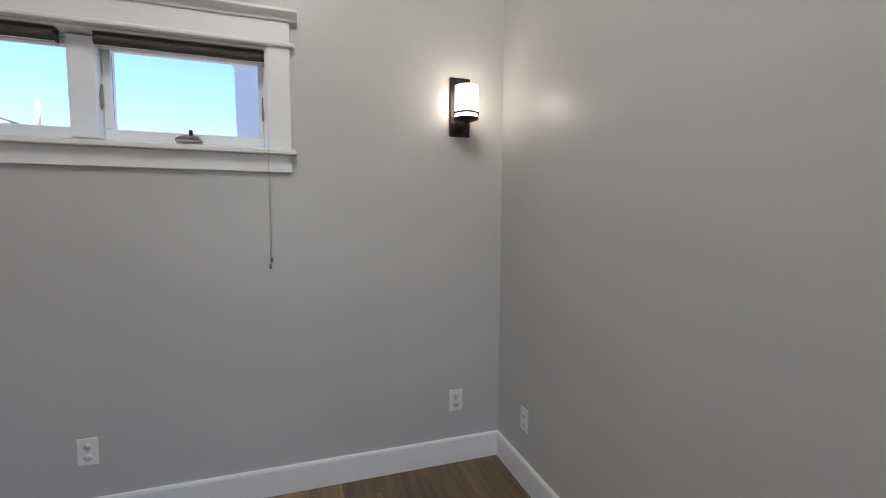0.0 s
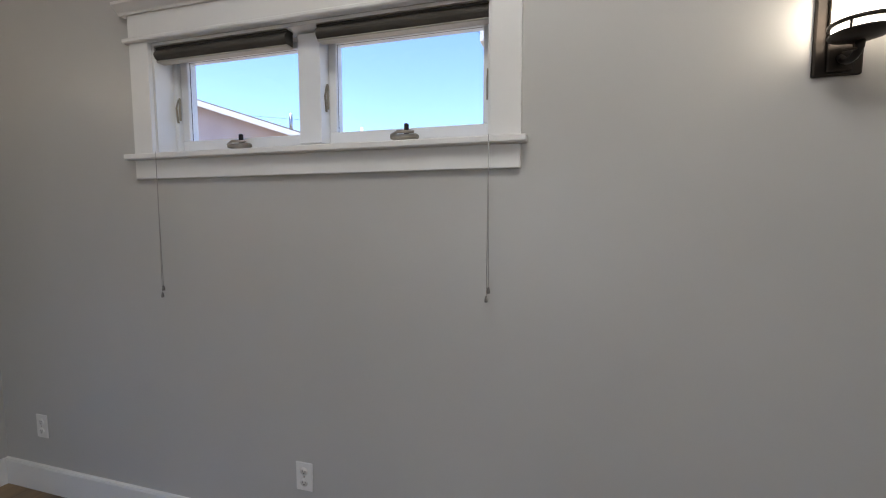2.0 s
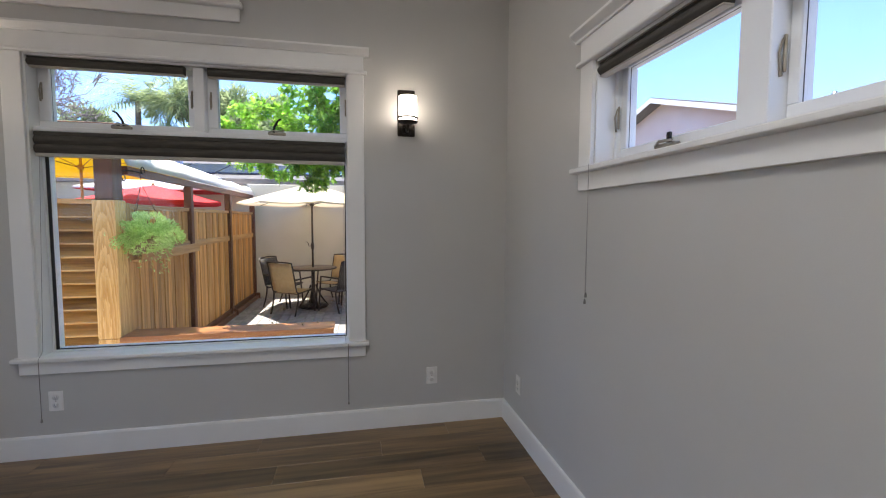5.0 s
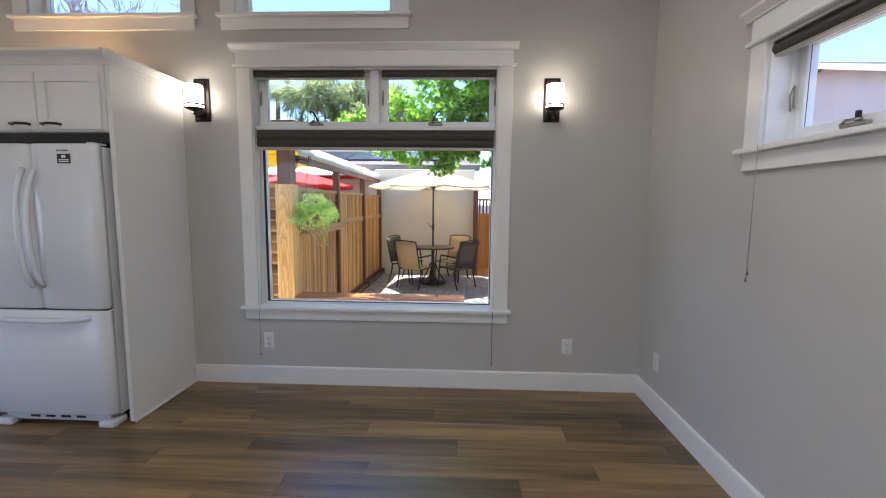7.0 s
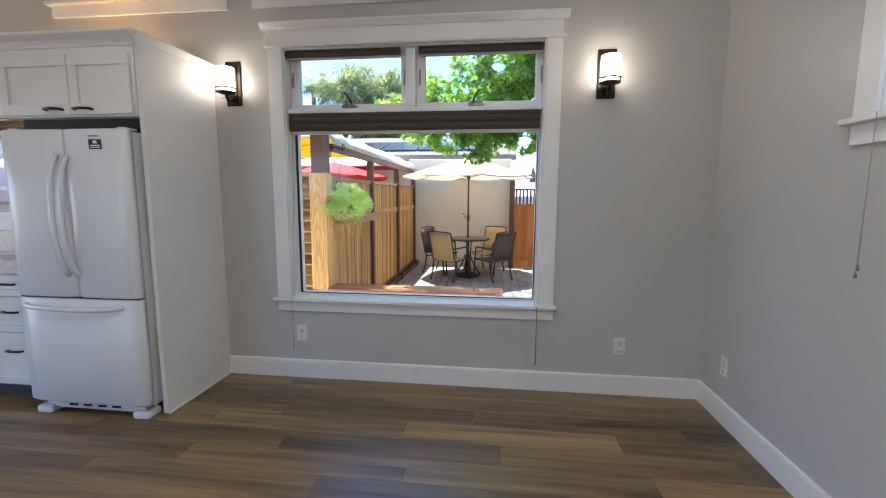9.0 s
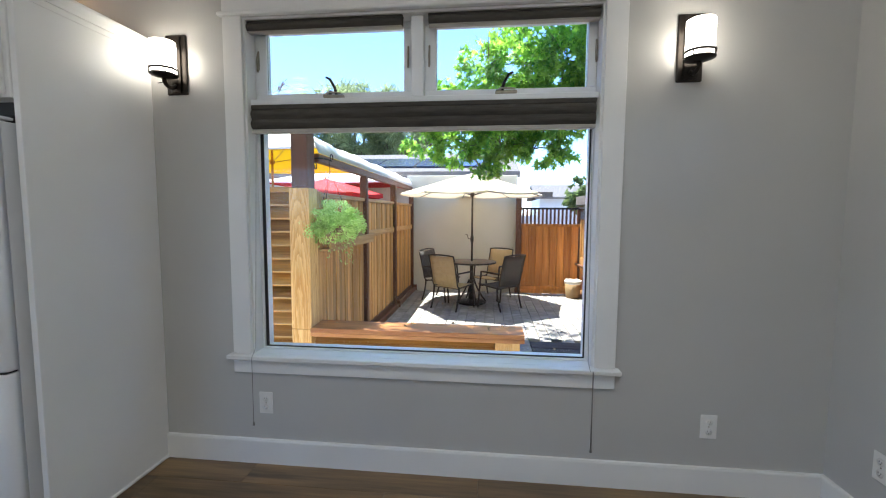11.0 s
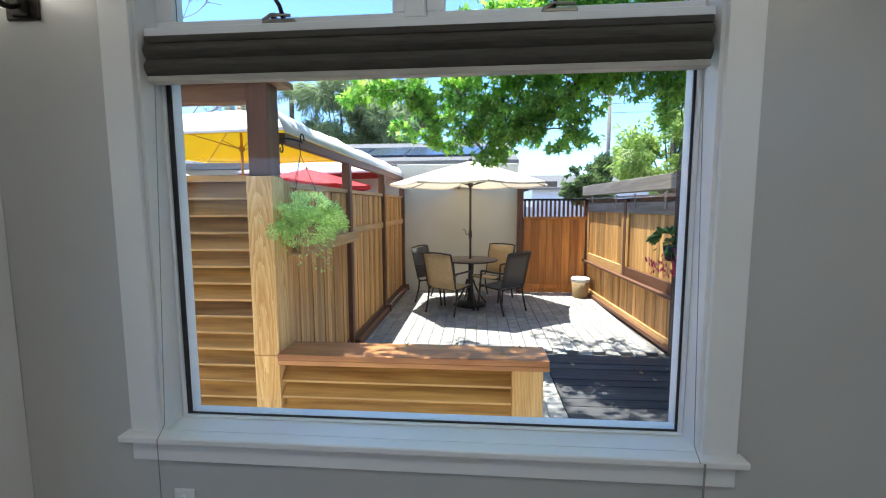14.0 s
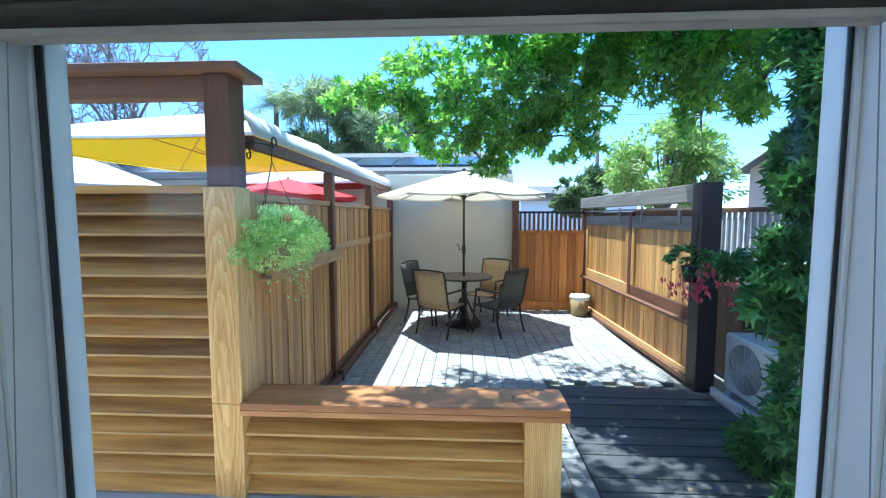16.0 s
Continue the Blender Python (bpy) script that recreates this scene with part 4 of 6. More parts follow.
part("post", boxed(-0.085, 0.085, -0.08, 0.075, 1.921, 2.575, bevel=0.005), M_STAIN, up)
part("beam", boxed(-0.05, 0.05, -2.8, -0.0805, 2.445, 2.574, bevel=0.004), M_STAIN_Y, up)
part("cap_board", boxed(-0.17, 0.15, -2.8, 0.16, 2.5755, 2.62, bevel=0.004), M_STAIN_Y, up)

# low bench wall
be = thing("bench_wall", pose(-1.7, -2.3, G), "low cedar louvre wall with a worn wide cap used as bench", "bench")
part("cap", boxed(-0.17, 0.14, -0.965, 1.0, 0.582, 0.625, bevel=0.006), M_BENCH, be, "worn reddish cap board")
part("front_trim", boxed(0.118, 0.138, -0.965, 1.0, 0.545, 0.5815, bevel=0.003), M_BENCH, be)
part("end_post", boxed(-0.10, 0.10, 0.745, 0.963, 0.0, 0.5445, bevel=0.006), M_POSTW, be, "pale fir end post")
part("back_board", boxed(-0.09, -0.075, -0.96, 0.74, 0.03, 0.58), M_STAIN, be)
me, lip = louvre(-0.966, 0.743)
for k in range(4):
    piece("slat", me, be, pose(-0.01, 0, 0.03 + 0.1245 * k))
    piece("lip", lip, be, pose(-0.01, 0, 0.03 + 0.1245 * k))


# ---- fences ----
def board_mesh(name, w, h, t, material):
    return mesh_of(boxed(-w / 2, w / 2, 0.0, t, 0.0, h, bevel=0.003), name, material)


def fence_run(name, m, bays, z_top, board_w, label, material, mid=None, kick=0.13):
    """Local x along the fence, local y away from the patio. bays: (start, end)."""
    f = thing(name, m, label, "fence")
    for a, b in bays:
        n = max(1, round((b - a) / board_w))
        w = (b - a) / n
        me = board_mesh("board", w - 0.008, z_top - kick - 0.004, 0.02, material)
        # added sheet; its dark colour stands for shade in the gaps
        part("backing", boxed(a, b, 0.032, 0.044, kick, z_top - 0.004), M_STAIN_X, f, "dark sheet added to make the gaps between boards dark")
        for i in range(n):
            piece("board", me, f, pose(a + (i + 0.5) * w, 0.004 * ((i * 7) % 3), kick))
        part("top_rail", boxed(a, b, -0.02, 0.05, z_top, z_top + 0.045, bevel=0.004), M_CEDAR_X, f)
        part("kick_board", boxed(a, b, -0.015, 0.05, 0.03, kick - 0.001, bevel=0.004), M_STAIN_X, f)
        if mid:
            part("mid_rail", boxed(a, b, -0.02, -0.0005, mid, mid + 0.09, bevel=0.004), M_CEDAR_X, f)
    return f


LX = pose(-1.8, -3.31, G, 0, 0, 180)
lf = fence_run("board_fence", LX, [(0.02, 1.65), (1.75, 3.45), (3.55, 5.2)], 1.85, 0.098, "sunlit cedar board fence with dark stained posts", M_CEDAR, 1.36)
for x in (1.70, 3.50, 5.25):
    part("post", boxed(x - 0.045, x + 0.045, -0.045, 0.05, 0.0, 2.185, bevel=0.005), M_STAIN, lf)
    part("bracket", boxed(x - 0.02, x + 0.02, -0.12, -0.0455, 0.0, 0.12, bevel=0.004), M_STAIN, lf)
part("top_beam", boxed(0.1, 5.3, -0.02, 0.04, 2.186, 2.27, bevel=0.005), M_STAIN_X, lf)
part("floor_beam", boxed(0.1, 5.25, -0.10, -0.05, 0.0, 0.07, bevel=0.004), M_STAIN_X, lf)
sc = thing("canvas_strip", LX, "weathered white canvas strip laid along the fence beam", "canvas")
bm = bmesh.new()
rows = []
for i in range(40):
    x = 0.08 + 5.3 * i / 39
    sag = 0.012 * math.sin(5.1 * x) + 0.008 * math.sin(13.0 * x)
    rows.append([bm.verts.new((x, y, z + 0.4 * sag * k)) for k, (y, z) in enumerate(((-0.03, 2.272), (0.01, 2.36), (0.07, 2.44)))])
for p, q in zip(rows, rows[1:]):
    for k in range(2):
        bm.faces.new((p[k], p[k + 1], q[k + 1], q[k])).smooth = True
bmesh.ops.recalc_face_normals(bm, faces=bm.faces)
bmesh.ops.solidify(bm, geom=bm.faces[:], thickness=0.004)
part("cloth", bm, M_WCANVAS, sc)
tr = thing("planter_trough", LX, "pale cedar trough board fixed along the fence", "planter")
part("front", boxed(0.08, 1.64, -0.14, -0.12, 1.31, 1.42, bevel=0.004), M_CEDAR_X, tr)
part("bottom", boxed(0.08, 1.64, -0.1195, -0.021, 1.31, 1.33), M_CEDAR_X, tr)

# back: redwood gate panel with balusters
gp = thing("wooden_gate", pose(-7.05, -0.33, G), "redwood board panel with a row of dark balusters on top", "gate")
n = 8
me = mesh_of(boxed(0.0, 0.02, -0.07, 0.07, 0.0, 1.27, bevel=0.003), "board", M_REDW)
for i in range(n):
    piece("board", me, gp, pose(0.003 * (i % 3), -0.515 + 0.148 * i, 0.16))
# added behind the boards to stop light leaking through the gaps
part("backing", boxed(-0.022, -0.004, -0.59, 0.61, 0.16, 1.431), M_REDW, gp)
part("base_rail", boxed(-0.03, 0.05, -0.6, 0.62, 0.0, 0.075, bevel=0.004), M_REDW, gp)
part("base_rail", boxed(-0.03, 0.04, -0.6, 0.62, 0.0755, 0.158, bevel=0.004), M_REDW, gp)
part("rail", boxed(-0.03, 0.05, -0.6, 0.62, 1.432, 1.485, bevel=0.004), M_REDW, gp)
part("top_rail", boxed(-0.02, 0.035, -0.6, 0.62, 1.79, 1.83, bevel=0.004), M_IRON, gp)
me = mesh_of(boxed(-0.012, 0.012, -0.02, 0.02, 0.0, 0.304, bevel=0.002), "baluster", M_STAIN)
for i in range(15):
    piece("baluster", me, gp, pose(0.005, -0.56 + 0.082 * i, 1.4855))
po = thing("gate_post", pose(-7.0, -0.985, G), "reddish stained square post beside the gate panel", "post")
part("post", boxed(-0.06, 0.06, -0.06, 0.055, 0.0, 2.05, bevel=0.005), M_STAIN, po)
bt = thing("beam_end", pose(-7.0, -0.62, 2.05 + G), "weathered brown beam end resting on the post", "beam")
part("beam", boxed(-0.05, 0.05, -0.45, 0.32, 0.0, 0.11, bevel=0.006), M_WEATHER, bt)

# right: panels hung under a heavy beam
RX = pose(-3.45, 0.455, G, 0, 0, 2.5)
rf = thing("hung_panel_fence", RX, "cedar fence with framed upper panels, ledge and weathered beam", "fence")
me = mesh_of(boxed(-0.046, 0.046, 0.0, 0.02, 0.0, 0.5, bevel=0.003), "board", M_CEDAR)
for i in range(35):
    piece("board", me, rf, pose(-0.10 - 0.1 * i, 0.003 * (i % 3), 0.125))
part("kick_board", boxed(-3.6, -0.05, -0.05, 0.03, 0.0, 0.06, bevel=0.004), M_STAIN_X, rf)
part("kick_board", boxed(-3.6, -0.05, -0.02, 0.03, 0.0605, 0.124, bevel=0.004), M_CEDAR_X, rf)
part("ledge", boxed(-3.6, -0.02, -0.09, 0.05, 0.6255, 0.66, bevel=0.004), M_STAIN_X, rf, "dark weathered ledge board")
part("back_rail", boxed(-3.6, -0.02, 0.021, 0.04, 1.70, 1.80), M_STAIN_X, rf)
me = mesh_of(boxed(-0.046, 0.046, 0.0, 0.018, 0.0, 0.78, bevel=0.003), "board", M_CEDAR)
for a, b in ((-3.5, -1.72), (-1.62, -0.14)):
    pn = part("panel_frame", boxed(a, b, -0.025, 0.035, 0.6605, 0.80, bevel=0.004), M_CEDAR_X if a < -2 else M_STAIN_X, rf)
    part("panel_head", boxed(a, b, -0.025, 0.035, 1.585, 1.74, bevel=0.004), M_WEATHER, pn)
    for x in (a, b - 0.09):
        part("panel_stile", boxed(x, x + 0.09, -0.024, 0.034, 0.8005, 1.5845, bevel=0.004), M_CEDAR, pn)
    n = round((b - a - 0.18) / 0.095)
    w = (b - a - 0.18) / n
    for i in range(n):
        piece("board", me, rf, pose(a + 0.09 + (i + 0.5) * w, 0.0, 0.803))
    for x in (a + 0.3, b - 0.3):
        part("hanger", boxed(x - 0.025, x + 0.025, -0.04, -0.0255, 1.66, 1.86, bevel=0.002), M_STEEL, pn, "galvanised hanger strap")
part("divider", boxed(-1.715, -1.625, -0.03, 0.04, 0.6605, 1.80, bevel=0.004), M_STAIN, rf)
part("beam", boxed(-3.65, -0.09, -0.09, 0.07, 1.88, 2.06, bevel=0.008), M_WEATHER, rf, "heavy weathered grey beam")
part("roller_track", boxed(-3.6, -0.12, -0.05, 0.0, 1.81, 1.835), M_STEEL, rf)
# added dark sheet, so that no light comes between the boards
part("backing", boxed(-3.6, -0.10, 0.03, 0.042, 0.125, 0.62), M_STAIN_X, rf, "dark sheet added to make the gaps between boards dark")
part("near_post", boxed(-0.088, 0.09, -0.10, 0.09, 0.0, 2.07, bevel=0.008), M_BLACKPOST, rf, "thick dark stained post")
part("far_post", boxed(-3.70, -3.605, -0.05, 0.05, 0.0, 1.86, bevel=0.006), M_STAIN, rf)

# railing behind the air conditioner
ra = thing("deck_railing", pose(-1.7, 0.95, G), "pale picket railing behind the air conditioner", "railing")
part("top_rail", boxed(-4.8, 0.6, -0.03, 0.03, 1.78, 1.83, bevel=0.004), M_STAIN_X, ra)
part("bottom_rail", boxed(-4.8, 0.6, -0.03, 0.03, 1.0, 1.04, bevel=0.004), M_STAIN_X, ra)
# added near-black board that paints the dark void below the railing
part("low_wall", boxed(-4.8, 0.6, -0.04, 0.04, 0.0, 0.999, bevel=0.005), M_BLACKPOST, ra)
me = mesh_of(boxed(-0.015, 0.015, -0.015, 0.015, 0.0, 0.739), "picket", M_RAIL)
for i in range(53):
    piece("picket", me, ra, pose(-4.72 + 0.1 * i, 0, 1.0405))


# ---- furniture ----
def ring_tube(points, r, bm=None):
    return tube(points, r, r, 7, bm)


def sling(points_l, points_r, thick=0.006):
    """Cloth stretched between two rails."""
    bm = bmesh.new()
    n = 6
    rows = []
    for a, b in zip(points_l, points_r):
        a, b = Vector(a), Vector(b)
        rows.append([bm.verts.new(a.lerp(b, k / n) + Vector((0, 0, -0.018 * math.sin(math.pi * k / n)))) for k in range(n + 1)])
    for p, q in zip(rows, rows[1:]):
        for k in range(n):
            bm.faces.new((p[k], p[k + 1], q[k + 1], q[k])).smooth = True
    bmesh.ops.recalc_face_normals(bm, faces=bm.faces)
    bmesh.ops.solidify(bm, geom=bm.faces[:], thickness=thick)
    return bm


def patio_chair(m, cloth_mat, label):
    """Faces local +x; sling seat and back in a bent tube frame."""
    ob = thing("patio_chair", m, label, "chair", "chairs round the patio table")
    w = 0.27
    prof = [(0.25, 0.425), (0.23, 0.435), (0.0, 0.41), (-0.2, 0.40), (-0.245, 0.44), (-0.29, 0.65), (-0.34, 0.86), (-0.37, 0.97)]
    for s in (-1, 1):
        part("side_rail", ring_tube([(x, s * w, z) for x, z in prof], 0.013), M_CHAIR, ob)
        part("front_leg", ring_tube(curve_pts(6, (0.24, s * (w + 0.02), 0.0), (0.21, s * (w + 0.02), 0.3), (0.17, s * (w + 0.02), 0.66)), 0.016), M_CHAIR, ob)
        part("back_leg", ring_tube(curve_pts(6, (-0.30, s * (w + 0.005), 0.0), (-0.2, s * (w + 0.01), 0.25), (-0.21, s * (w + 0.005), 0.42)), 0.016), M_CHAIR, ob)
        part("armrest", ring_tube(curve_pts(10, (0.17, s * (w + 0.02), 0.655), (0.20, s * (w + 0.03), 0.68), (-0.1, s * (w + 0.035), 0.66), (-0.3, s * (w + 0.01), 0.66)), 0.016), M_CHAIR, ob)
    part("crossbar", ring_tube([(0.2, -w, 0.40), (0.2, w, 0.40)], 0.010), M_CHAIR, ob)
    part("crossbar", ring_tube([(-0.19, -w, 0.385), (-0.19, w, 0.385)], 0.010), M_CHAIR, ob)
    part("top_bar", ring_tube(curve_pts(7, (-0.368, -w, 0.965), (-0.40, 0, 1.0), (-0.368, w, 0.965)), 0.013), M_CHAIR, ob)
    seat, back = prof[:4], prof[4:]
    part("seat", sling([(x, -w, z) for x, z in seat], [(x, w, z) for x, z in seat]), cloth_mat, ob)
    part("backrest", sling([(x, -w, z) for x, z in back], [(x, w, z) for x, z in back]), cloth_mat, ob)
    return ob


tan = patio_chair(pose(-5.40, -2.24, G, 0, 0, 148), M_SLING_T, "bronze framed patio chair with tan sling fabric")
copy_thing(tan, pose(-6.40, -1.55, G, 0, 0, -34))
dark = patio_chair(pose(-5.50, -1.42, G, 0, 0, 226), M_SLING_D, "bronze framed patio chair with charcoal sling fabric")
copy_thing(dark, pose(-6.12, -2.52, G, 0, 0, 66))

TX, TY = -5.84, -1.93
tb = thing("patio_table", pose(TX, TY, G), "round dark mosaic patio table on a pedestal", "table")
part("tabletop", lathe([(0.0, 0.765), (0.43, 0.765), (0.45, 0.775), (0.45, 0.79), (0.43, 0.80), (0.03, 0.80), (0.0, 0.80)], 36), M_TABLE, tb, "mosaic stone top")
part("rim", lathe([(0.449, 0.77), (0.462, 0.772), (0.462, 0.796), (0.449, 0.798), (0.449, 0.77)], 36), M_CHAIR, tb)
part("pedestal", lathe([(0.03, 0.08), (0.06, 0.08), (0.06, 0.16), (0.035, 0.22), (0.032, 0.7), (0.09, 0.764), (0.03, 0.764)], 18), M_CHAIR, tb)
for k in range(4):
    a = k * math.pi / 2 + 0.4
    part("leg", tube(curve_pts(6, (0.05 * math.cos(a), 0.05 * math.sin(a), 0.45), (0.13 * math.cos(a), 0.13 * math.sin(a), 0.2), (0.30 * math.cos(a), 0.30 * math.sin(a), 0.012)), 0.017, 0.014, 7), M_CHAIR, tb)


def market_umbrella(m, r, z_hem, z_top, sides, cloth_mat, label, lining=None, pole=M_POLE, hem=0.12, group="", turn=0.0, pole_z=0.0):
    ob = thing("patio_umbrella", m, label, "umbrella", group)
    part("pole", tube([(0, 0, pole_z), (0, 0, z_top - 0.02)], 0.02, 0.019, 12), pole, ob)

    def shell(off, name, mtl, parent):
        bm = bmesh.new()
        n, per = 5, 6
        rows = []
        for i in range(n + 1):
            s = i / n
            row = []
            for k in range(sides * per):
                a = 2 * math.pi * k / (sides * per) + turn
                ph = (k % per) / per
                sag = math.cos(math.pi / sides) / math.cos((ph - 0.5) * 2 * math.pi / sides)
                rr = r * s * (sag * 0.985 if ph else 1.0) + 0.02
                z = z_top + (z_hem - z_top) * s ** 1.08 - off - 0.03 * s * math.sin(math.pi * ph) * (1 if s > 0.3 else 0.5)
                row.append(bm.verts.new((rr * math.cos(a), rr * math.sin(a), z)))
            rows.append(row)
        if hem:
            rows.append([bm.verts.new((v.co.x * 1.004, v.co.y * 1.004, v.co.z - hem * (1 - 0.25 * math.sin(math.pi * (k % per) / per)))) for k, v in enumerate(rows[-1])])
        c = len(rows[0])
        for p, q in zip(rows, rows[1:]):
            for k in range(c):
                bm.faces.new((p[k], p[(k + 1) % c], q[(k + 1) % c], q[k]))
        return part(name, bm, mtl, parent)

    can = shell(0.0, "canopy", cloth_mat, ob)
    if lining:
        shell(0.012, "lining", lining, can)
    part("finial", lathe([(0.0, z_top - 0.03), (0.03, z_top - 0.02), (0.03, z_top + 0.02), (0.015, z_top + 0.05), (0.0, z_top + 0.055)], 12), pole, ob)
    part("hub", lathe([(0.021, z_hem - 0.05), (0.04, z_hem - 0.05), (0.04, z_hem + 0.02), (0.021, z_hem + 0.02)], 12), pole, ob)
    for k in range(sides):
        a = 2 * math.pi * k / sides + turn
        e = Vector((r * math.cos(a), r * math.sin(a), z_hem - 0.03))
        rib = part("rib", tube([(0, 0, z_top - 0.04), e], 0.009, 0.007, 5), pole, ob)
        part("strut", tube([(0.03 * math.cos(a), 0.03 * math.sin(a), z_hem - 0.02), Vector((0, 0, z_top - 0.04)).lerp(e, 0.5)], 0.007, 0.007, 5), pole, rib)
    return ob


um = market_umbrella(pose(TX, TY, G), 1.32, 2.06, 2.44, 8, M_CANVAS, "ecru canvas market umbrella open over the patio table", hem=0.03, turn=0.2, pole_z=0.05)
part("crank_box", boxed(-0.035, 0.035, -0.03, 0.03, 1.16, 1.28, bevel=0.008), M_POLE, um)
part("crank", tube([(0, -0.03, 1.22), (0, -0.07, 1.22), (0.0, -0.09, 1.30), (0, -0.13, 1.30)], 0.008, 0.007, 7), M_POLE, um)
ub = thing("umbrella_base", pose(TX, TY, G), "round dark cast umbrella base on the pavers", "umbrella base")
part("plate", lathe([(0.025, 0.0), (0.27, 0.0), (0.28, 0.02), (0.25, 0.045), (0.08, 0.07), (0.045, 0.10), (0.045, 0.30), (0.025, 0.30)], 28), M_IRON, ub)

market_umbrella(pose(-4.75, -5.27, G, 0, 0, 45), 2.2, 2.56, 3.1, 4, M_WCANVAS, "large square umbrella, white above with a yellow lining", M_YELLOW, M_ORANGE, 0.035)
market_umbrella(pose(-8.6, -5.35, G, 0, 0, 45), 2.0, 2.42, 2.85, 4, M_WCANVAS, "large white square umbrella beyond the fence", M_RED, M_ORANGE, 0.04)
market_umbrella(pose(-7.2, -5.3, G), 1.3, 2.12, 2.46, 8, M_RED, "red canvas umbrella beyond the fence", None, M_ORANGE, 0.08)
market_umbrella(pose(-5.8, -9.3, G), 2.3, 2.25, 3.1, 8, M_WCANVAS, "white canvas umbrella beyond the fence", None, M_ORANGE, 0.08)

# wicker bin
wb = thing("wicker_bin", pose(-6.62, 0.10, G), "wicker waste basket with a white liner folded over the rim", "waste bin")
part("basket", lathe([(0.0, 0.0), (0.13, 0.0), (0.135, 0.02), (0.165, 0.34), (0.155, 0.34), (0.125, 0.02), (0.0, 0.02)], 24), M_WICKER, wb)
bm = lathe([(0.158, 0.29), (0.168, 0.295), (0.170, 0.345), (0.160, 0.36), (0.14, 0.35), (0.10, 0.33), (0.0, 0.31)], 28)
for v in bm.verts:
    v.co += Vector((0, 0, 0.022)) * noise.noise(v.co * 14) + Vector((v.co.x, v.co.y, 0)).normalized() * 0.012 * noise.noise(v.co * 19) if v.co.xy.length > 0.01 else Vector()
part("liner", bm, M_BAG, wb, "crumpled white plastic liner")

# air conditioner
ac = thing("air_conditioner", pose(-2.98, 0.74, G), "cream outdoor air conditioner unit with a round fan grille", "air conditioner")
part("housing", boxed(-0.36, 0.40, -0.12, 0.16, 0.07, 0.62, bevel=0.02), M_AC, ac)
part("stand", boxed(-0.30, -0.22, -0.14, 0.16, 0.0, 0.069, bevel=0.004), M_CONCRETE, ac)
part("stand", boxed(0.24, 0.32, -0.14, 0.16, 0.0, 0.069, bevel=0.004), M_CONCRETE, ac)
bm = bmesh.new()
for r in np.linspace(0.03, 0.22, 11):
    tube([(-0.06 + r * math.cos(a), -0.128, 0.35 + r * math.sin(a)) for a in np.linspace(0, 2 * math.pi, 29)], 0.004, 0.004, 4, bm, False)
for k in range(12):
    a = k * math.pi / 6
    tube([(-0.06, -0.128, 0.35), (-0.06 + 0.23 * math.cos(a), -0.128, 0.35 + 0.23 * math.sin(a))], 0.003, 0.003, 4, bm)
part("grille", bm, M_AC, ac)
bm = lathe([(0.0, 0.0), (0.225, 0.0), (0.225, 0.004), (0.0, 0.004)], 32)
bmesh.ops.transform(bm, matrix=pose(-0.06, -0.1215, 0.35, 90, 0, 0), verts=bm.verts)
part("fan_opening", bm, M_DARK, ac, "dark round fan opening")
curb = thing("concrete_kerb", pose(-2.1, 0.48, G), "grey concrete kerb along the deck", "kerb", kind="structure")
part("block", boxed(-1.2, 1.5, -0.01, 0.03, 0.0, 0.09, bevel=0.01), M_CONCRETE, curb)
part("slab", boxed(-1.2, 1.5, 0.031, 0.42, -0.044, 0.0, bevel=0.0), M_CONCRETE, curb)


# ---- plants ----
STAR = []
for k in range(10):
    a = math.pi / 2 + 2 * math.pi * k / 10
    r = (1.0 if k in (0, 2, 8) else 0.78) if k % 2 == 0 else 0.29
    STAR.append((r * math.cos(a), r * math.sin(a)))
STAR[5] = (0.0, -0.5)
OVAL = [(0, -1.0), (0.32, -0.2), (0.26, 0.45), (0, 1.0), (-0.26, 0.45), (-0.32, -0.2)]
BLADE = [(-0.12, -1), (0.12, -1), (0.10, 0.3), (0, 1), (-0.10, 0.3)]


def leaves(name, spots, shape, size, material, parent, rng, droop=0.5, label="", vary=0.35):
    """Many leaves in one mesh: spots of (place, outward direction)."""
    verts, faces = [], []
    n = len(shape)
    pts = np.array([(x, y, 0.0) for x, y in shape])
    pts[:, 2] = -0.22 * np.abs(pts[:, 0])
    for p, out in spots:
        d = Vector(out) + Vector(rng.normal(0, 0.45, 3).tolist())
        d.z -= droop
        d.normalize()
        side = d.cross(Vector(rng.normal(0, 1, 3).tolist())).normalized()
        up = side.cross(d)
        s = size * (1 + vary * (2 * rng.random() - 1))
        b = len(verts)
        for x, y, z in pts:
            verts.append(Vector(p) + (side * x + d * (y + 0.5) + up * z) * s)
        faces.append(tuple(range(b, b + n)))
    ob = new(name, raw(name, verts, faces, material))
    ob.parent = parent
    return tagged(ob, label)


def cloud(rng, blobs, n, gap=0.9, scale=1.6):
    """Leaf places in lumpy, gappy clumps: blobs of centre and radii, more leaves near the skin."""
    out = []
    total = sum(r[0] * r[1] * r[2] for _, r in blobs)
    for c, r in blobs:
        k = int(n * r[0] * r[1] * r[2] / total)
        made = 0
        tries = 0
        while made < k and tries < k * 12:
            tries += 1
            d = Vector(rng.normal(0, 1, 3).tolist()).normalized()
            s = rng.random() ** 0.45
            p = Vector((c[0] + d.x * r[0] * s, c[1] + d.y * r[1] * s, c[2] + d.z * r[2] * s))
            if noise.noise(p * scale) + 0.45 * noise.noise(p * scale * 2.7) < gap - 1.0 + 0.25 * s:
                continue
            out.append((p, d))
            made += 1
    return out


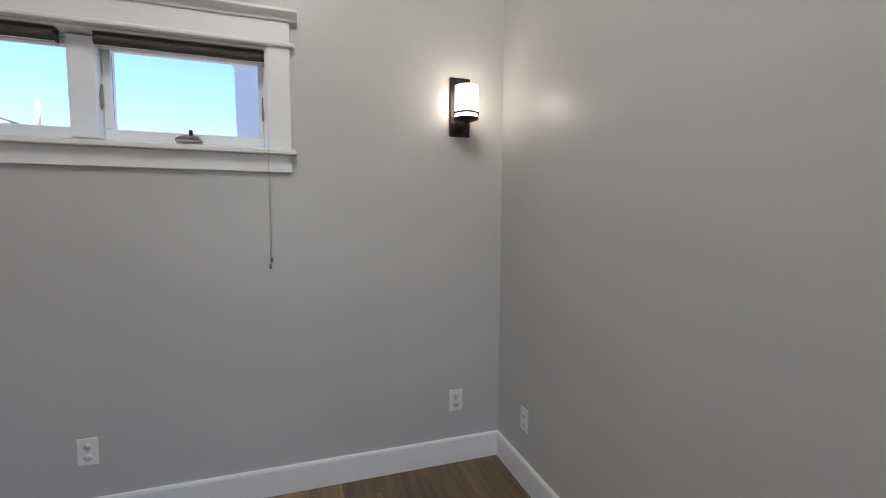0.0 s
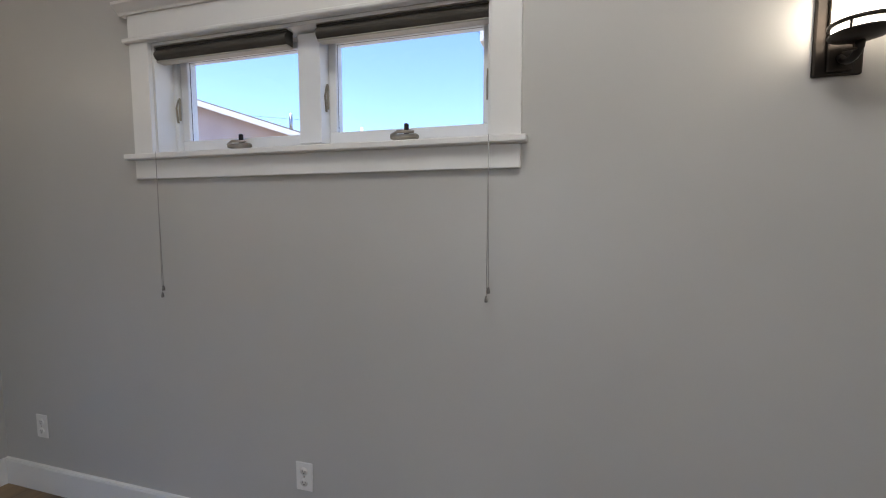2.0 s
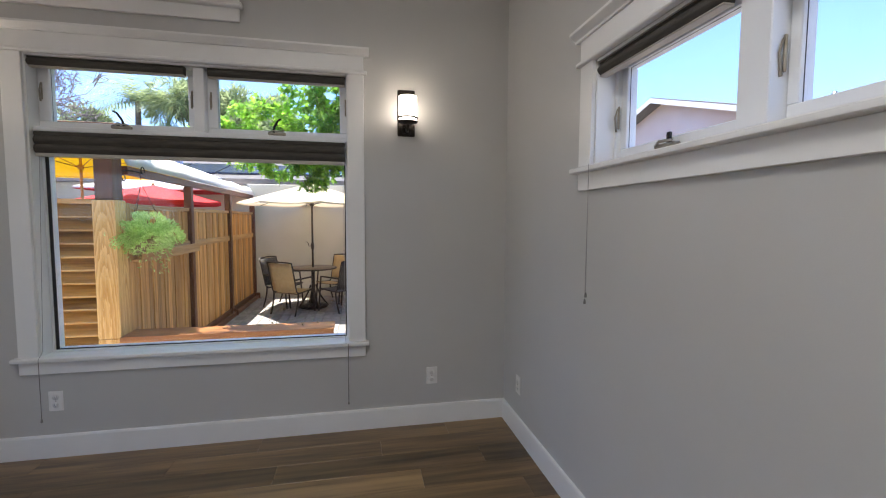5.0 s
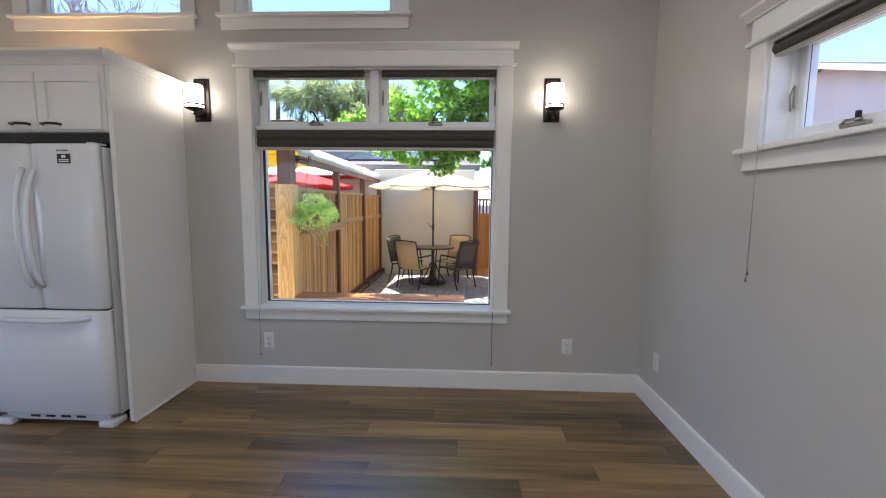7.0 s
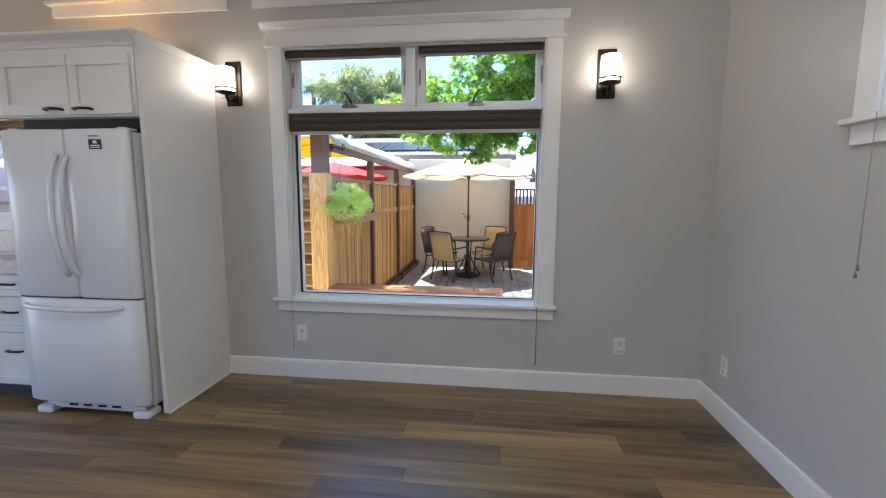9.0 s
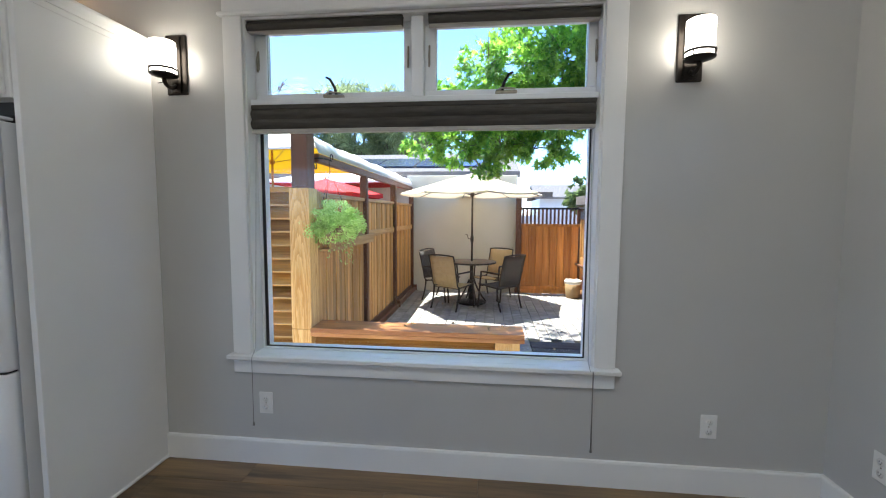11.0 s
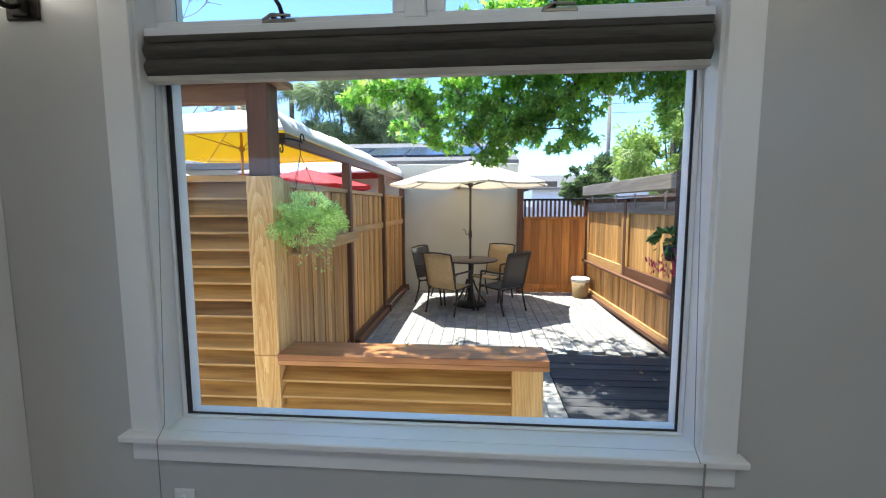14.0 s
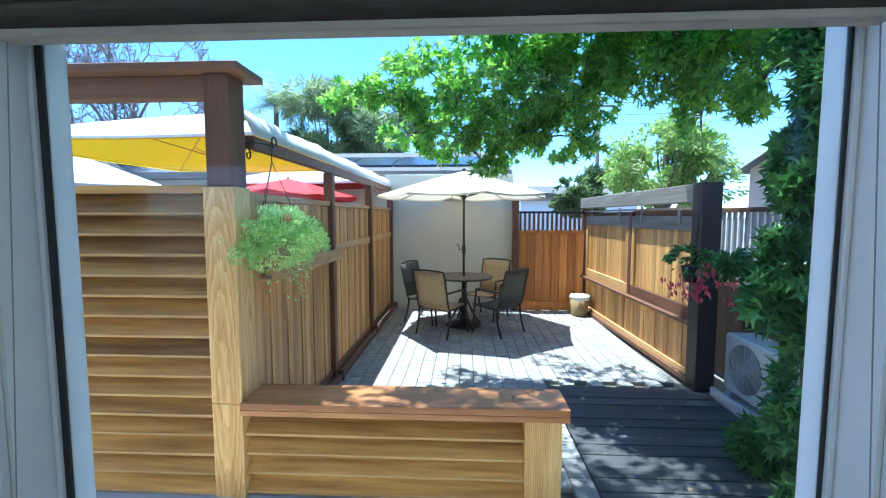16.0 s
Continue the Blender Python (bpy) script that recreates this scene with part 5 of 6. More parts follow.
def limb(bm, pts, r0, r1, seg=7, n=9):
    return tube(curve_pts(n, *pts), r0, r1, seg, bm)


# maple whose limbs hang over the patio, with unseen shade clumps added above
rng = np.random.default_rng(4)
mt = thing("maple_tree", pose(0, 0, 0), "leafy maple tree with limbs hanging over the patio", "tree")
bm = bmesh.new()
limb(bm, [(-2.6, 1.55, G - 0.05), (-2.5, 1.5, 1.0), (-2.7, 1.3, 2.2), (-2.6, 1.2, 3.4), (-2.9, 1.0, 5.2)], 0.16, 0.05, 10, 12)
part("trunk", bm, M_BARK, mt)
MAPLE = [((-3.6, -0.72, 2.2), (0.30, 0.28, 0.2)), ((-3.2, 0.22, 2.35), (0.30, 0.25, 0.30)),
         ((-3.3, -2.9, 2.62), (0.30, 0.42, 0.17)), ((-3.4, -2.5, 2.62), (0.38, 0.42, 0.26)), ((-3.45, -2.35, 2.92), (0.35, 0.42, 0.20)), ((-3.55, -2.0, 2.62), (0.45, 0.42, 0.34)),
         ((-3.6, -2.45, 2.3), (0.32, 0.38, 0.14)), ((-3.65, -2.0, 2.25), (0.36, 0.42, 0.24)), ((-3.6, -1.75, 2.02), (0.25, 0.28, 0.17)), ((-3.6, -1.5, 2.3), (0.42, 0.48, 0.32)),
         ((-3.6, -1.05, 2.25), (0.35, 0.36, 0.26)), ((-3.45, -1.35, 2.75), (0.55, 0.60, 0.42)), ((-3.35, -0.8, 2.65), (0.50, 0.45, 0.40)), ((-3.1, -0.30, 2.85), (0.42, 0.46, 0.40)),
         ((-3.3, -1.65, 3.2), (0.45, 0.40, 0.32)), ((-3.2, -0.75, 3.2), (0.75, 0.80, 0.42)), ((-2.9, 0.15, 2.85), (0.5, 0.42, 0.48)), ((-2.5, 0.3, 2.45), (0.35, 0.30, 0.32)), ((-3.1, 0.3, 3.3), (0.75, 0.65, 0.5)),
         ((-3.2, -0.2, 4.15), (1.1, 1.3, 0.70)), ((-3.6, -1.15, 3.8), (0.6, 0.5, 0.4)), ((-2.0, 0.45, 3.2), (0.55, 0.45, 0.6)), ((-2.5, 1.2, 4.6), (1.4, 1.4, 1.0)),
         # clumps above the view, added only to shade bench, deck and pavers
         ((-2.75, -0.9, 5.4), (1.2, 1.0, 0.45)), ((-2.5, -3.1, 5.7), (1.0, 1.2, 0.4)), ((-2.2, -2.1, 5.5), (0.75, 0.65, 0.3)), ((-4.75, -1.6, 5.3), (0.6, 0.55, 0.22)), ((-4.4, -0.95, 5.3), (0.6, 0.5, 0.25)), ((-4.5, -2.7, 5.3), (0.45, 0.5, 0.2)), ((-1.75, -1.6, 5.6), (0.8, 0.9, 0.3))]
bm = bmesh.new()
for i, (c, r) in enumerate(MAPLE):
    if i < 19:
        p = min([Vector(q) for q, _ in MAPLE[i + 1:20]], key=lambda q: (q - Vector(c)).length)
        limb(bm, [p, (p + Vector(c)) / 2 + Vector((0, 0, 0.06)), c], 0.012, 0.004, 6, 5)
    else:
        limb(bm, [(-2.85, 1.0, 4.9), ((c[0] - 2.8) / 2, (c[1] + 0.9) / 2, max(c[2], 4.9)), c], 0.03, 0.006)
    for k in range(6):
        e = Vector((c[0] + rng.normal(0, 0.55) * r[0], c[1] + rng.normal(0, 0.55) * r[1], c[2] + rng.normal(0, 0.5) * r[2]))
        limb(bm, [(c[0], c[1], c[2]), (Vector(c) + e) / 2 + Vector((0, 0, 0.08)), e], 0.007, 0.002, 5, 5)
part("limbs", bm, M_BARK, mt)
# the added shade clumps get extra leaves, to darken bench and deck
leaves("crown", cloud(rng, MAPLE[:19], 14500, 0.92, 4.2) + cloud(rng, MAPLE[19:], 12500, 1.0, 2.3) + cloud(rng, MAPLE[-8:-4] + MAPLE[-1:], 10500, 0.7, 3.0), STAR, 0.058, M_LEAF, mt, rng, 0.55)

# vine that climbs the post by the window
vt = thing("climbing_vine", pose(0, 0, 0), "dark green vine climbing thickly beside the deck", "vine")
bm = bmesh.new()
for k in range(4):
    x, y = -2.25 + 0.14 * k, 0.38 + 0.04 * (k % 2)
    limb(bm, [(x, y, G - 0.02), (x + rng.normal(0, 0.1), y - 0.1, 0.8), (x + rng.normal(0, 0.15), y, 1.8), (x, y + 0.1, 3.1)], 0.022, 0.01, 6)
part("stems", bm, M_BARK, vt)
VINE = [((-1.80, 0.42, 2.3), (0.40, 0.30, 0.75)), ((-1.80, 0.36, 1.25), (0.30, 0.28, 0.8)), ((-2.0, 0.36, 1.75), (0.30, 0.24, 0.40)), ((-1.75, 0.36, 0.35), (0.24, 0.22, 0.55)),
        ((-2.00, 0.20, -0.15), (0.36, 0.22, 0.16)), ((-1.45, 0.32, 1.4), (0.30, 0.26, 1.5)), ((-2.1, 0.42, 2.75), (0.40, 0.34, 0.40)), ((-1.75, 0.05, 1.15), (0.18, 0.20, 0.30)), ((-1.78, -0.06, 0.92), (0.14, 0.18, 0.14)), ((-1.80, 0.05, 1.55), (0.2, 0.2, 0.22)), ((-1.65, 0.14, 0.35), (0.20, 0.24, 0.55)), ((-1.55, 0.12, -0.12), (0.40, 0.26, 0.17))]
leaves("leaves", cloud(rng, VINE, 20000, 0.86, 2.4), STAR, 0.068, M_VINE, vt, rng, 0.5)

# hanging basket
HX, HY = -1.98, -3.21
hb = thing("hanging_basket", pose(HX, HY, 1.25), "hanging basket overflowing with pale trailing plants", "hanging plant")
part("basket", lathe([(0.0, -0.16), (0.12, -0.15), (0.20, -0.04), (0.22, 0.03), (0.205, 0.03), (0.0, 0.02)], 20), M_WICKER, hb)
bm = bmesh.new()
for k in range(3):
    a = 2 * math.pi * k / 3
    tube([(0.21 * math.cos(a), 0.21 * math.sin(a), 0.03), (0, 0, 0.56)], 0.003, 0.003, 4, bm)
tube([(0, 0, 0.56), (0, 0, 0.62), (0.02, 0, 0.64), (0.0, 0, 0.66)], 0.004, 0.004, 5, bm)
part("chain", bm, M_IRON, hb)
BB = [((0.02, 0.03, 0.09), (0.36, 0.29, 0.18)), ((0.18, 0.03, 0.02), (0.29, 0.27, 0.17)), ((-0.24, 0.03, 0.0), (0.33, 0.25, 0.16)), ((0, 0.03, -0.08), (0.22, 0.22, 0.08))]
sp = cloud(rng, BB, 17500, 0.97, 10.0)
for k in range(30):
    a = rng.random() * 2 * math.pi
    x, y, n = 0.3 * math.cos(a), 0.2 * math.sin(a), int(2 + 8 * rng.random() ** 2)
    for i in range(n * 2):
        sp.append((Vector((x + rng.normal(0, 0.012), y + rng.normal(0, 0.012), -0.08 - 0.018 * i)), Vector((math.cos(a), math.sin(a), -0.5))))
leaves("foliage", sp, OVAL, 0.0155, M_BASKET, hb, rng, 0.1)
br = thing("iron_bracket", pose(-1.79, -3.37, 1.9), "scrolled black iron bracket on the dark post", "bracket")
bm = tube(curve_pts(10, (0.0, -0.05, -0.15), (-0.03, 0.0, 0.05), (-0.1, 0.10, 0.04), (-0.19, 0.18, 0.005)), 0.008, 0.007, 7)
tube([(-0.07 + 0.05 * math.cos(a) * (1 - a / 9), 0.06, -0.06 + 0.05 * math.sin(a) * (1 - a / 9)) for a in np.linspace(0, 7.5, 18)], 0.006, 0.005, 6, bm)
tube([(-0.19 + 0.035 * math.cos(a), 0.18, 0.035 + 0.035 * math.sin(a)) for a in np.linspace(-1.6, 3.6, 14)], 0.006, 0.005, 6, bm)
box(bm, -0.012, 0.008, -0.1, -0.06, -0.2, 0.1, 0.003)
part("scroll", bm, M_IRON, br)

# fuchsia on the dark post
fu = thing("hanging_fuchsia", pose(-3.2, 0.22, 0.95), "hanging fuchsia with drooping pink flowers by the post", "hanging plant")
part("pot", lathe([(0.0, -0.12), (0.08, -0.12), (0.11, 0.03), (0.10, 0.03), (0.0, 0.02)], 16), M_IRON, fu)
part("hanger", tube([(0, 0, 0.02), (0.02, 0.02, 0.5), (0.0, 0.14, 0.80)], 0.004, 0.004, 5), M_IRON, fu)
leaves("foliage", cloud(rng, [((0, 0, 0.08), (0.24, 0.24, 0.13)), ((0.3, 0.1, 0.06), (0.22, 0.2, 0.15))], 1900, 1.0, 5.0), OVAL, 0.034, M_VINE, fu, rng, 0.4)
sp = []
for k in range(42):
    c = Vector((rng.normal(0.10, 0.18), rng.normal(0, 0.11), -0.10 + rng.normal(0, 0.09)))
    for i in range(7):
        sp.append((c + Vector(rng.normal(0, 0.014, 3).tolist()), Vector((0, 0, -1))))
leaves("flowers", sp, OVAL, 0.023, M_FUCHSIA, fu, rng, 0.9, "drooping pink-red flowers")


def far_tree(name, x, y, z0, h, r, n, label, material, seed, shape=OVAL, size=0.13, lumps=9):
    rng = np.random.default_rng(seed)
    ob = thing(name, pose(x, y, z0), label, "tree")
    bm = bmesh.new()
    limb(bm, [(0, 0, 0), (0.1, 0.1, h * 0.4), (0, 0, h * 0.8)], 0.05 * h ** 0.7 + 0.05, 0.03)
    blobs = []
    for k in range(lumps):
        a = k * 2.4
        c = Vector((math.cos(a) * r * 0.6 * rng.random() ** 0.5, math.sin(a) * r * 0.6 * rng.random() ** 0.5, h * (0.45 + 0.45 * rng.random())))
        q = r * (0.35 + 0.25 * rng.random())
        blobs.append((tuple(c), (q, q, q * 0.8)))
        limb(bm, [(0, 0, h * 0.35), (c.x * 0.5, c.y * 0.5, c.z * 0.7), c], 0.06, 0.015, 5, 5)
    part("trunk", bm, M_BARK, ob)
    leaves("crown", cloud(rng, blobs, n, 0.95, 1.0), shape, size, material, ob, rng, 0.3)
    return ob


far_tree("garden_tree", -13.5, 4.6, G - 0.05, 5.3, 2.3, 16000, "bushy green garden tree beyond the gate", M_GARDEN, 7, OVAL, 0.085, 12)
far_tree("garden_tree", -19.0, 3.4, G - 0.05, 4.2, 1.6, 10400, "pale green tree beyond the gate", M_FAR_LEAF, 8)
far_tree("garden_tree", -23.0, -6.8, G - 0.05, 8.6, 2.7, 17000, "tall feathery tree behind the low building", M_PALM, 9, BLADE, 0.20, 16)
far_tree("garden_tree", -23.5, -9.8, G - 0.05, 9.6, 2.9, 18000, "tall feathery tree behind the low building", M_PALM, 10, BLADE, 0.20, 16)
far_tree("garden_tree", -22.5, -14.8, G - 0.05, 7.6, 2.4, 12000, "feathery pale tree behind the umbrellas", M_PALM, 21, BLADE, 0.20, 14)
far_tree("garden_tree", -22.0, -18.5, G - 0.05, 6.6, 2.4, 6000, "olive green tree behind the umbrellas", M_FAR_LEAF, 11)
far_tree("garden_tree", -26.0, -2.5, G - 0.05, 6.2, 2.2, 10400, "olive green tree behind the low building", M_FAR_LEAF, 12)


def palm(x, y, h, seed):
    rng = np.random.default_rng(seed)
    ob = thing("palm_tree", pose(x, y, G - 0.05), "fan palm with arching fronds behind the low building", "palm tree")
    part("trunk", tube(curve_pts(8, (0, 0, 0), (0.2, 0, h * 0.5), (0, 0, h)), 0.18, 0.13, 9), M_BARK, ob)
    verts, faces = [], []
    for k in range(44):
        a = rng.random() * 2 * math.pi
        el = rng.uniform(-0.4, 1.1)
        d = Vector((math.cos(a) * math.cos(el), math.sin(a) * math.cos(el), math.sin(el)))
        pts = curve_pts(14, (0, 0, h), Vector((0, 0, h)) + d * 1.3, Vector((0, 0, h)) + d * 2.4 + Vector((0, 0, -0.7)))
        for p, q in zip(pts, pts[1:]):
            s = (q - p).cross(Vector((0, 0, 1))).normalized()
            for sg in (-1, 1):
                b = len(verts)
                tip = p + s * sg * 0.55 + (q - p) * 2.2 + Vector((0, 0, -0.16))
                verts += [p, p + (q - p) * 0.4, tip]
                faces.append((b, b + 1, b + 2))
    ob2 = new("fronds", raw("fronds", verts, faces, M_PALM))
    ob2.parent = ob
    return ob


palm(-22.5, -12.3, 8.0, 3)


def bare_tree(x, y, h, seed):
    rng = np.random.default_rng(seed)
    ob = thing("bare_tree", pose(x, y, G - 0.05), "bare branched tree against the sky", "tree")
    bm = bmesh.new()

    def grow(p, d, length, r, depth):
        e = p + d * length
        mid = (p + e) / 2 + Vector(rng.normal(0, 0.06 * length, 3).tolist())
        tube([p, mid, e], max(r, 0.011), max(r * 0.62, 0.009), 5 if depth > 3 else 3, bm, False)
        if depth == 0:
            return
        for _ in range(3 if depth > 1 else 4):
            nd = (d + Vector(rng.normal(0, 0.62, 3).tolist()) + Vector((0, 0, 0.16))).normalized()
            grow(e if rng.random() < 0.6 else mid, nd, length * rng.uniform(0.6, 0.85), r * 0.6, depth - 1)

    grow(Vector((0, 0, 0)), Vector((0, 0, 1)), h * 0.30, 0.15, 7)
    part("branches", bm, M_TWIG, ob)
    return ob


bare_tree(-11.0, -11.9, 10.0, 5)
bare_tree(-12.0, -15.2, 10.2, 6)

fa = thing("fallen_leaves", pose(0, 0, 0), "scattered dry leaves lying on the deck and bench", "leaves", kind="stuff")
sp = [(Vector((rng.uniform(-3.2, -1.2), rng.uniform(-0.9, 0.2), G + 0.022)), Vector((rng.normal(), rng.normal(), 0.0))) for _ in range(16)]
sp += [(Vector((rng.uniform(-1.9, -1.65), rng.uniform(-3.1, -1.4), G + 0.632)), Vector((rng.normal(), rng.normal(), 0.0))) for _ in range(9)]
sp += [(Vector((rng.uniform(-6.5, -3.6), rng.uniform(-3.0, 0.1), G + 0.008)), Vector((rng.normal(), rng.normal(), 0.0))) for _ in range(24)]
leaves("leaf_litter", sp, STAR, 0.028, M_LITTER, fa, rng, 0.0)


# ---- neighbouring buildings ----
def eaves_house(name, m, w, d, h, rise, over, wall_mat, label, windows=(), ridge="x"):
    """A gabled house: local x along the front, front face at local y 0, going back to d. windows: (x, z, w, h) on the front."""
    ob = thing(name, m, label, "house")
    bm = boxed(-w / 2, w / 2, 0.0, d, 0.0, h)
    part("wall", bm, wall_mat, ob)
    if ridge == "y":
        prof = [(-w / 2 - over, h - over * rise / (w / 2)), (0, h + rise), (w / 2 + over, h - over * rise / (w / 2)), (w / 2 + over, h - over * rise / (w / 2) + 0.14), (0, h + rise + 0.14), (-w / 2 - over, h - over * rise / (w / 2) + 0.14)]
        bm = bmesh.new()
        prism([(o, z) for o, z in prof], -over, d + over, "y", bm)
        part("roof", bm, M_ROOF, ob)
        part("bargeboard", prism([(o, z - 0.03) for o, z in prof], -over - 0.03, -over - 0.001, "y"), M_WHITE, ob, "white painted bargeboard")
        part("gable", prism([(-w / 2, h), (w / 2, h), (0, h + rise - 0.02)], 0.0, d, "y"), wall_mat, ob)
    else:
        prof = [(-over, h - 0.02), (d / 2, h + rise), (d + over, h - 0.02), (d + over, h + 0.12), (d / 2, h + rise + 0.14), (-over, h + 0.12)]
        part("roof", prism(prof, -w / 2 - over, w / 2 + over, "x"), M_ROOF, ob)
        part("fascia", boxed(-w / 2 - over, w / 2 + over, -over - 0.03, -over - 0.001, h - 0.03, h + 0.13), M_WEATHER, ob, "weathered brown fascia board")
    for x, z, a, b in windows:
        wn = part("window", bar_frame(x - a / 2 - 0.06, x + a / 2 + 0.06, z - 0.06, z + b + 0.06, 0.06, -0.03, 0.012, 0), M_WHITE, ob)
        part("pane", boxed(x - a / 2, x + a / 2, -0.012, -0.004, z, z + b), M_SOLAR, wn, "dark reflecting pane")
    return ob


# low building behind the patio, with solar panels on its roof
lb = eaves_house("low_building", pose(-9.9, -7.5, G - 0.05, 0, 0, 90), 12.4, 7.0, 2.75, 1.0, 0.5, M_STUCCO, "low cream building with a dark shallow roof", [(-4.2, 1.2, 0.9, 0.8), (-2.9, 1.3, 0.5, 0.9), (4.5, 1.2, 1.0, 0.9)])
for k in range(5):
    part("solar_panel", prism([(0.2, 3.07), (1.9, 3.50), (1.9, 3.54), (0.2, 3.11)], 0.3 + 1.15 * k, 1.4 + 1.15 * k, "x"), M_SOLAR, lb, "dark solar panel")
part("vent_pipe", tube([(1.5, 0.6, 2.9), (1.5, 0.6, 3.6)], 0.09, 0.09, 10), M_STEEL, lb)

# pink house north of the high window
pk = eaves_house("pink_house", pose(-8.6, 8.0, G - 0.05), 12.0, 9.0, 3.4, 1.95, 0.4, M_PINK, "pale pink gabled house with white trim", [(3.1, 2.75, 0.8, 0.85), (5.0, 2.5, 0.7, 0.5), (0.0, 1.6, 1.4, 1.2)], "y")
part("vent_pipe", tube([(5.6, 2.2, 3.4), (5.6, 2.2, 4.35)], 0.04, 0.04, 8), M_PINK, pk, "pale roof vent pipe")
part("vent_pipe", tube([(3.6, 1.6, 4.2), (3.6, 1.6, 4.75)], 0.05, 0.05, 8), M_STEEL, pk)

# pale house close by in the north
nh = thing("white_neighbour_house", pose(1.94, 4.0, G - 0.05), "white painted house close by with a shallow roof edge", "house")
part("wall", boxed(0.0, 4.5, 0.0, 6.0, 0.0, 3.86), M_WHITE, nh)
part("roof", prism([(-0.12, 3.861), (4.7, 3.861), (4.7, 4.06), (2.2, 4.75), (-0.12, 4.03)], -0.25, 6.2, "y"), M_WHITE, nh)

# blue-grey house south of the patio, seen past the sink
eaves_house("blue_grey_house", pose(-5.4, -12.2, G - 0.05, 0, 0, 180), 8.0, 6.0, 3.1, 1.3, 0.4, M_LILAC, "blue-grey house with white framed windows", [(-0.9, 1.1, 1.1, 1.2), (0.9, 1.1, 1.1, 1.2), (-2.7, 1.3, 0.8, 0.9)])

# grey house beyond the railing
eaves_house("grey_house", pose(-12.0, 9.5, G - 0.05, 0, 0, 0), 7.0, 6.0, 3.0, 1.3, 0.4, M_LILAC, "grey-lilac house beyond the railing", [(-1.0, 1.5, 0.9, 1.0)], "y")
eaves_house("far_house", pose(-33.0, 7.0, G - 0.05, 0, 0, 90), 9.0, 7.0, 3.0, 1.2, 0.4, M_WHITE, "pale house far beyond the gate", [(0.0, 1.2, 1.2, 1.0)])
bf = thing("far_fence", pose(-15.0, 2.0, G - 0.05), "pale board fence beyond the gate", "fence")
me = mesh_of(boxed(0, 0.02, -0.07, 0.07, 0, 1.7), "board", M_WHITE)
for i in range(50):
    piece("board", me, bf, pose(0, -3.6 + 0.15 * i, 0))

# utility pole and wires
up = thing("utility_pole", pose(-24.0, 5.6, G - 0.05), "grey timber utility pole with a crossarm", "utility pole")
part("pole", tube([(0, 0, 0), (0, 0, 8.6)], 0.13, 0.10, 10), M_WEATHER, up)
part("crossarm", boxed(-0.05, 0.05, -0.9, 0.9, 7.9, 8.02), M_WEATHER, up)
for k, (z, e) in enumerate(((8.05, 8.4), (7.4, 7.2), (6.9, 6.4))):
    wi = thing("overhead_wire", pose(-24.0, 5.6, 0), "thin dark overhead wire", "wire", "overhead wires")
    part("wire", tube(curve_pts(9, (0, 0, z - 0.3), (4, 10, z - 1.2), (10, 22, e)), 0.012, 0.012, 4), M_IRON, wi)
wi = thing("overhead_wire", pose(0, 0, 0), "thin dark overhead wire", "wire", "overhead wires")
part("wire", tube(curve_pts(9, (2.1, 3.9, 3.45), (1.0, 6.5, 4.9), (-1.5, 14.0, 9.0)), 0.006, 0.006, 4), M_IRON, wi)


# ---- floor planks, deck boards and pavers ----
fl = thing("floor", pose(0, 0, 0), "brown wood plank floor with a soft sheen", "floor", kind="structure")
PW, PL = 0.182, 1.22
rng = np.random.default_rng(2)
cache = {}


def plank(length):
    key = round(length, 2)
    if key not in cache:
        cache[key] = mesh_of(boxed(-PW / 2 + 0.0006, PW / 2 - 0.0006, -key / 2 + 0.0006, key / 2 - 0.0006, -0.018, 0.0, bevel=0.0007), "plank", M_FLOOR)
    return cache[key], key


